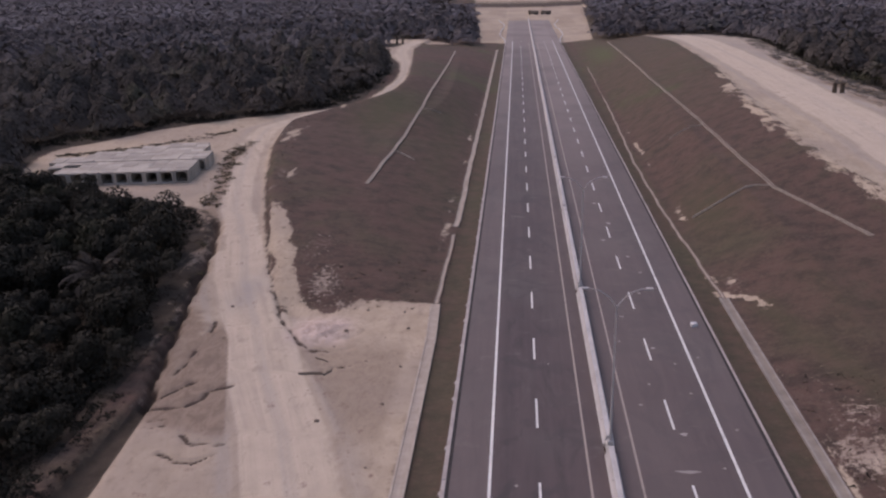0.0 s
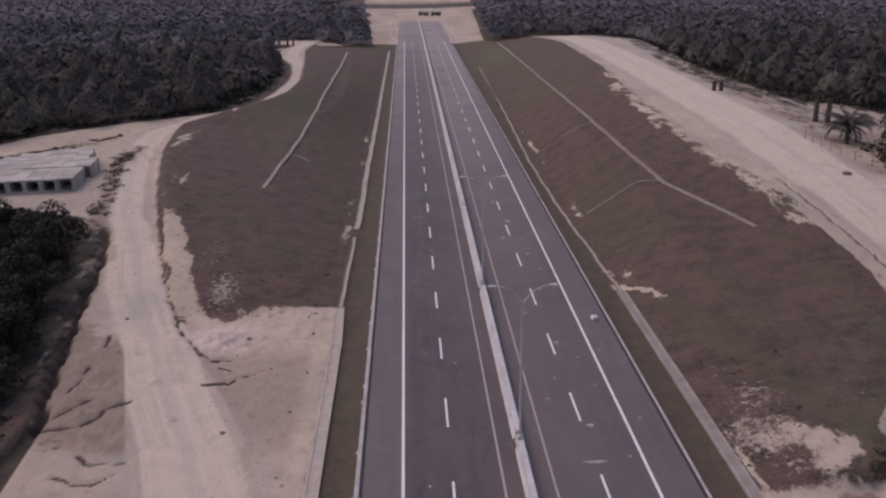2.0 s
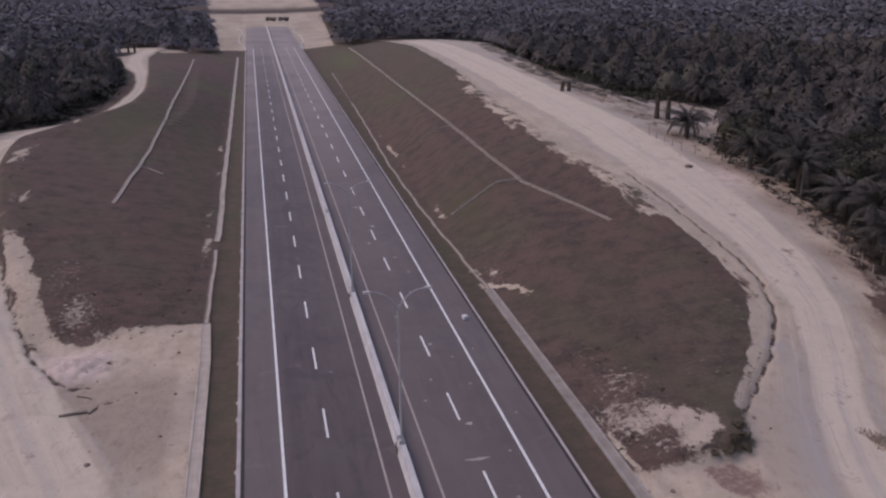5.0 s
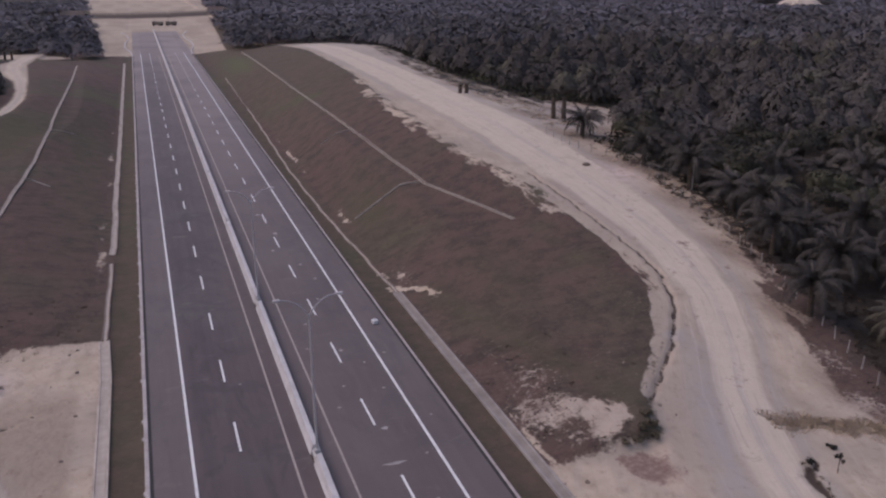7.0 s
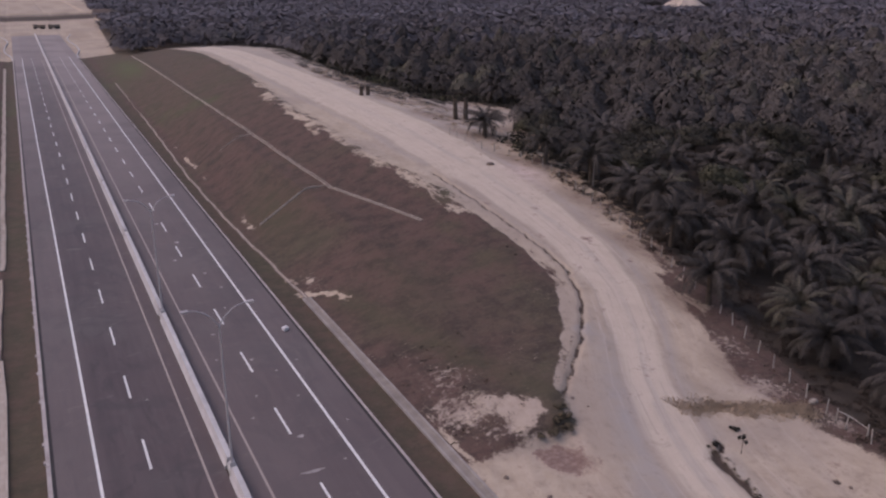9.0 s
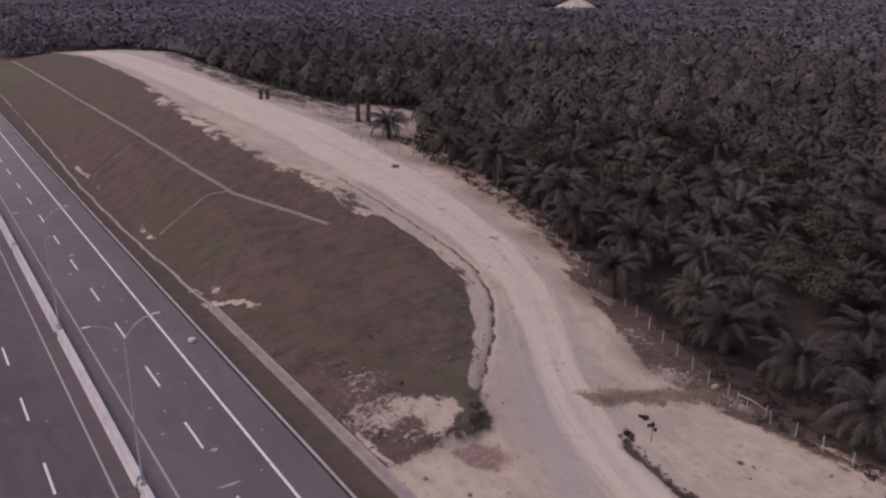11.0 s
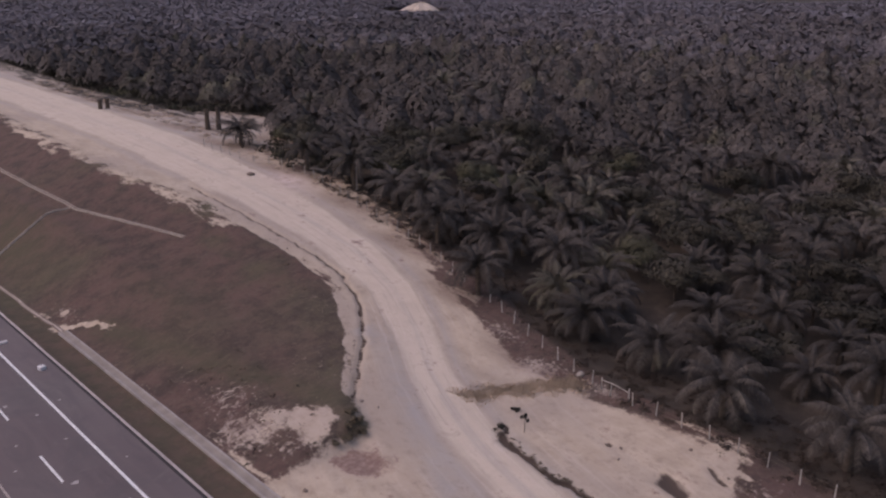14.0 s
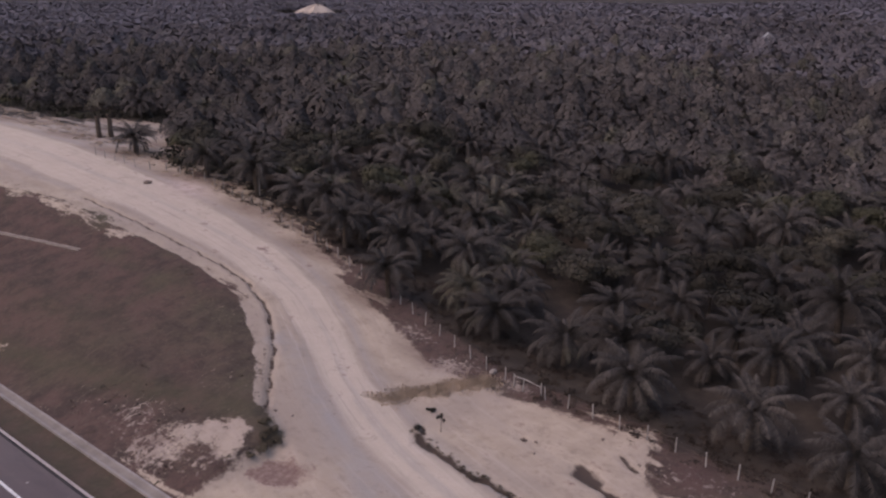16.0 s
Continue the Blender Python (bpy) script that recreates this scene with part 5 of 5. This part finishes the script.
def build_sapling(x, y):
    s = thing("sapling", pose(x, y, z_at(x, y)), "thin young tree standing alone on pale clay", "sapling")
    part("stem", (tube(bmesh.new(), [(0, 0, -0.1), (0.03, 0, 0.8), (0, 0, 1.5)], [0.04, 0.03, 0.02], 6), BARK), s)
    v, f = blob_arrays(201, 90, 0.45, 4, 0.13)
    part("crown", from_arrays("crown", v * np.array([0.8, 0.8, 1.4]), f, TREE_LEAF), s, m=pose(0, 0, 1.35))


build_sapling(37.4, 60.6)


def build_dead_trunk(x, y, tall):
    s = thing("dead_palm", pose(x, y, z_at(x, y), 0, 1.5, 30 * x), "bare dead palm trunk standing in the clearing", "tree stump", "dead palms")
    bm = tube(bmesh.new(), [(0, 0, -0.3), (0.05, 0, tall * 0.35), (-0.04, 0.05, tall * 0.7), (0.03, 0, tall)], [0.5, 0.45, 0.42, 0.33], 9)
    part("trunk", (bm, BARK), s)
    bm = bmesh.new()
    for a in range(7):
        c, t = math.cos(a * 0.9), math.sin(a * 0.9)
        tube(bm, [(0.3 * c, 0.3 * t, tall - 0.5), (0.6 * c, 0.6 * t, tall + 0.1 - 0.15 * (a % 3))], [0.09, 0.03], 5)
    part("frond_stubs", (bm, BARK), s)


build_dead_trunk(63.9, 163.4, 3.9)
build_dead_trunk(66.0, 163.1, 4.2)
build_dead_trunk(57.8, 198.4, 2.0)
build_dead_trunk(59.2, 198.0, 2.1)
build_dead_trunk(-61.2, 402.5, 3.4)
build_dead_trunk(-58.6, 402.0, 3.4)


# ---- fence ----
def build_fence():
    fence = thing("fence", pose(0, 0, 0), "weathered post and wire fence along the plantation edge", "fence")
    bm = tube(bmesh.new(), [(0, 0, -0.3), (0, 0, 0.7), (0.01, 0, 1.45)], [0.07, 0.065, 0.055], 7)
    me = bpy.data.meshes.new("post")
    bm.to_mesh(me), bm.free()
    me.materials.append(POST)
    r = random.Random(3)
    y, tops = 28.0, []
    while y < 152:
        x = fence_x(y) + r.uniform(-0.08, 0.08)
        z = z_at(x, y)
        part("post", me, fence, m=pose(x, y, z - r.uniform(0, 0.12), r.uniform(-4, 4), r.uniform(-5, 5), r.uniform(0, 90)))
        tops.append((x, y, z))
        y += 2.62 + r.uniform(-0.12, 0.12)
    for h in (0.4, 0.8, 1.2):
        bm = tube(bmesh.new(), [(x, y, z + h) for x, y, z in tops], 0.006, 4)
        part("wire", (bm, WIRE), fence)


build_fence()


# ---- box culverts in the storage yard ----
def culvert_mesh(w, h, length, wall):
    o = [(-w / 2, 0), (w / 2, 0), (w / 2, h), (-w / 2, h)]
    a, c = w / 2 - wall, 0.22
    i = [(-a + c, wall), (a - c, wall), (a, wall + c), (a, h - wall - c), (a - c, h - wall), (-a + c, h - wall), (-a, h - wall - c), (-a, wall + c)]
    v, f = [], []
    for y in (0.0, length):
        v += [(x, y, z) for x, z in o] + [(x, y, z) for x, z in i]
    for k in range(4):
        f.append((k, (k + 1) % 4, 12 + (k + 1) % 4, 12 + k))
    for k in range(8):
        f.append((4 + (k + 1) % 8, 4 + k, 16 + k, 16 + (k + 1) % 8))
    near_face = [(0, 4, 5, 1), (1, 5, 6), (1, 6, 7, 2), (2, 7, 8), (2, 8, 9, 3), (3, 9, 10), (3, 10, 11, 0), (0, 11, 4)]
    f += [q[::-1] for q in near_face] + [tuple(k + 12 for k in q) for q in near_face]
    return mesh("box_culvert", v, f, CULVERT)


CULVERT = mat_plain("precast concrete", (0.40, 0.355, 0.31), (0.48, 0.43, 0.375), 0.85, 0.7, 6, 0.25, (0.24, 0.20, 0.165), 0.5)
cul = culvert_mesh(2.34, 2.15, 1.96, 0.27)
r = random.Random(12)
YARD = Matrix.Translation((-61.9, 146.4, 0)) @ Matrix.Rotation(radians(7), 4, "Z")
# rows from the front; each starts and ends at a column, counted leftwards
ROWS_OF_BOXES = ((0, 9), (0, 9), (0, 10), (0, 10), (-0.35, 10.65), (-0.35, 10.65), (-0.35, 9.65), (0.4, 8.4), (0.4, 6.4), (0.4, 5.4), (0.6, 3.6))
for j, (c_a, c_b) in enumerate(ROWS_OF_BOXES):
    for i in range(int(round(c_b - c_a))):
        if j > 0 and r.random() < 0.04:
            continue
        q = YARD @ Vector((-(c_a + i) * 2.42, j * 2.03 + (0.5 if j >= 4 else 0.0) + r.uniform(-0.12, 0.12), 0))
        ob = new("box_culvert", cul)
        ob.matrix_basis = pose(q.x, q.y, z_at(q.x, q.y) - 0.04 + r.uniform(0, 0.05), 0, 0, 7 + r.uniform(-2.4, 2.4))
        tagged(ob, "pale precast concrete box culvert standing in rows in the yard", "box culvert", "culvert yard")


# ---- small things ----
def build_block():
    s = thing("concrete_block", pose(11.45, 101.6, 0.102, 0, 0, 12), "white painted concrete block standing on the asphalt shoulder", "block")
    part("body", (box(bmesh.new(), -0.3, -0.3, 0.0, 0.3, 0.3, 0.42, 0.04), SACK), s)
    part("lifting_loop", (tube(bmesh.new(), [(-0.1, 0, 0.4), (-0.08, 0, 0.5), (0.08, 0, 0.5), (0.1, 0, 0.4)], 0.015, 6), WIRE), s)


build_block()


def build_log(x, y, length, radius, turn, label):
    s = thing("log", pose(x, y, z_at(x, y) + radius * 0.7, 0, 0, turn), label, "log", "timber")
    part("trunk", (tube(bmesh.new(), [(-length / 2, 0, 0), (0, 0.05, 0.03), (length / 2, 0, 0)], [radius, radius * 0.92, radius * 0.8], 8), TIMBER), s)


def build_rail():
    """A fallen top rail leaning between two fence posts."""
    r = thing("fence_rail", pose(48.9, 59.7, z_at(48.9, 59.7)), "pale wooden rail leaning between two fence posts", "rail")
    part("rail", (tube(bmesh.new(), [(-0.25, 1.2, 1.05), (0, 0, 0.95), (-0.1, -1.9, 0.75)], [0.05, 0.05, 0.045], 6), POST), r)
    for y in (1.2, -1.9):
        part("post", (tube(bmesh.new(), [(-0.2, y, -0.3), (-0.2, y, 1.25)], [0.08, 0.07], 7), POST), r)


build_rail()


def build_sack():
    s = thing("sack", pose(49.3, 63.9, z_at(49.3, 63.9)), "pale half-full sack lying by the fence", "sack")
    bm = bmesh.new()
    bmesh.ops.create_icosphere(bm, subdivisions=2, radius=0.42)
    for v in bm.verts:
        v.co = Vector((v.co.x * 1.25, v.co.y * 0.85, max(-0.12, v.co.z * 0.62 + 0.05 * math.sin(7 * v.co.x) * math.cos(5 * v.co.y)) + 0.12))
    part("body", (bm, DRAIN), s)


build_sack()


def build_pole(x, y, tall):
    p = thing("pole", pose(x, y, z_at(x, y), 1.5, -1, 0), "thin pale wooden pole at the plantation edge", "pole")
    part("shaft", (tube(bmesh.new(), [(0, 0, -0.3), (0.02, 0, tall * 0.5), (0, 0, tall)], [0.11, 0.10, 0.08], 7), POST), p)
    part("cap", (tube(bmesh.new(), [(0, 0, tall), (0, 0, tall + 0.06)], 0.13, 7), POST), p)


build_pole(63.4, 117.5, 4.2)
build_log(-27.4, 88.9, 2.4, 0.14, 8, "grey felled log lying on pale clay")
build_log(-25.8, 89.2, 1.1, 0.10, 60, "short grey log lying on pale clay")
build_log(-27.0, 92.0, 1.6, 0.08, -30, "thin grey branch lying on pale clay")


def rock_mesh(seed):
    bm = bmesh.new()
    bmesh.ops.create_icosphere(bm, subdivisions=1, radius=1.0)
    q = random.Random(seed)
    for v in bm.verts:
        v.co *= q.uniform(0.7, 1.15)
        v.co.z *= 0.65
    me = bpy.data.meshes.new("rock")
    bm.to_mesh(me), bm.free()
    me.materials.append(STONE)
    return me


ROCKS = [rock_mesh(s) for s in (1, 2, 3)]
q = random.Random(21)
spots = [(-40.3, 99.5), (-38.4, 96.0), (-39.9, 103.6), (-22.5, 92.0), (-19.6, 83.5), (-21.4, 97.6), (-24.8, 80.2), (-18.9, 91.0), (-20.2, 104.6), (-24.5, 104.8), (-19.4, 73.4), (-33.4, 73.0),
         (-26.4, 95.2), (-27.6, 97.0), (-25.8, 98.8), (-19.2, 100.1), (53.9, 131.8), (18.9, 66.5), (20.5, 62.8), (41.5, 53.5), (39.9, 52.6), (45.5, 49.4), (29.6, 73.2), (30.2, 71.6)]
for k, (x, y) in enumerate(spots):
    s = 0.75 if (x, y) == (53.9, 131.8) else q.uniform(0.12, 0.28)
    ob = new("rock", ROCKS[k % 3])
    ob.matrix_basis = pose(x, y, z_at(x, y) + 0.1 * s, 0, 0, q.uniform(0, 360)) @ Matrix.Diagonal((s, s * q.uniform(0.7, 1.2), s, 1))
    tagged(ob, "dark lump of earth lying on pale clay", "rock", "loose rubble")


# ---- far works: parked machines, road-end kerbs ----
def build_truck(x, y, turn):
    t = thing("tipper_truck", pose(x, y, z_at(x, y), 0, 0, turn), "dark tipper truck parked on the far earthworks", "truck", "parked trucks")
    part("chassis", (box(bmesh.new(), -1.1, -3.6, 0.7, 1.1, 3.6, 1.1, 0.05), RUBBER), t)
    bm = box(bmesh.new(), -1.25, -3.6, 1.1, 1.25, 1.3, 2.7, 0.08)
    part("tipper_body", (bm, MACHINE), t)
    part("cab", (box(bmesh.new(), -1.2, 1.7, 0.9, 1.2, 3.6, 3.0, 0.2), MACHINE), t)
    for sx in (-1, 1):
        for wy in (-2.6, -1.3, 2.6):
            part("wheel", (tube(bmesh.new(), [(sx * 0.85, wy, 0.5), (sx * 1.2, wy, 0.5)], 0.5, 12), RUBBER), t)


build_truck(4.2, 648, 70)
build_truck(13.0, 646, 110)

for s, label in ((-1, "pale kerb curving out at the unfinished road end"), (1, "pale kerb curving out at the unfinished road end")):
    path = [(s * (13.3 + 3.2 * float(ramp(440, 480, y)) - 1.4 * float(ramp(500, 530, y)) + 4.0 * float(ramp(545, 590, y))), y, 0.02) for y in np.arange(432, 590, 6)]
    k = thing("kerb", pose(0, 0, 0), label, "kerb", "kerbs", "structure")
    v, f = sweep([(-0.3, -0.2), (-0.3, 0.22), (0.3, 0.22), (0.3, -0.2)], path)
    part("kerb_run", mesh("kerb_run", v, f, CONCRETE), k)


# ---- distance: pale quarry heap, sheet roofs ----
def build_heap(x, y, a, b, h):
    n, m = 26, 8
    v, f = [], []
    for j in range(m + 1):
        rr = j / m
        for i in range(n):
            t = i * 2 * math.pi / n
            w = 1 + 0.18 * math.sin(3 * t + 1) + 0.1 * math.sin(7 * t)
            v.append((a * rr * w * math.cos(t), b * rr * w * math.sin(t), h * (1 - rr ** 1.7) * (1 + 0.1 * math.sin(5 * t + 3 * rr)) - 0.5))
    for j in range(m):
        for i in range(n):
            f.append((j * n + i, (j + 1) * n + i, (j + 1) * n + (i + 1) % n, j * n + (i + 1) % n))
    ob = new("spoil_heap", mesh("spoil_heap", v, f, CLAY))
    ob.matrix_basis = pose(x, y, z_at(x, y))
    tagged(ob, "pale clay spoil heap rising out of distant plantation", "heap")


build_heap(527, 622, 22, 18, 9.0)


def build_shed(x, y, w, d, turn):
    s = thing("shed", pose(x, y, z_at(x, y), 0, 0, turn), "low distant shed with a light sheet roof", "shed", "distant sheds")
    part("wall", (box(bmesh.new(), -w / 2, -d / 2, 0, w / 2, d / 2, 5.5), CONCRETE), s)
    v = [(-w / 2 - 0.5, -d / 2 - 0.5, 5.5), (w / 2 + 0.5, -d / 2 - 0.5, 5.5), (w / 2 + 0.5, 0, 8.2), (-w / 2 - 0.5, 0, 8.2), (-w / 2 - 0.5, d / 2 + 0.5, 5.5), (w / 2 + 0.5, d / 2 + 0.5, 5.5)]
    part("roof", mesh("roof", v, [(0, 1, 2, 3), (3, 2, 5, 4), (0, 3, 4), (1, 5, 2), (0, 4, 5, 1)], ROOF), s)


build_shed(376, 156, 6, 5, 25)
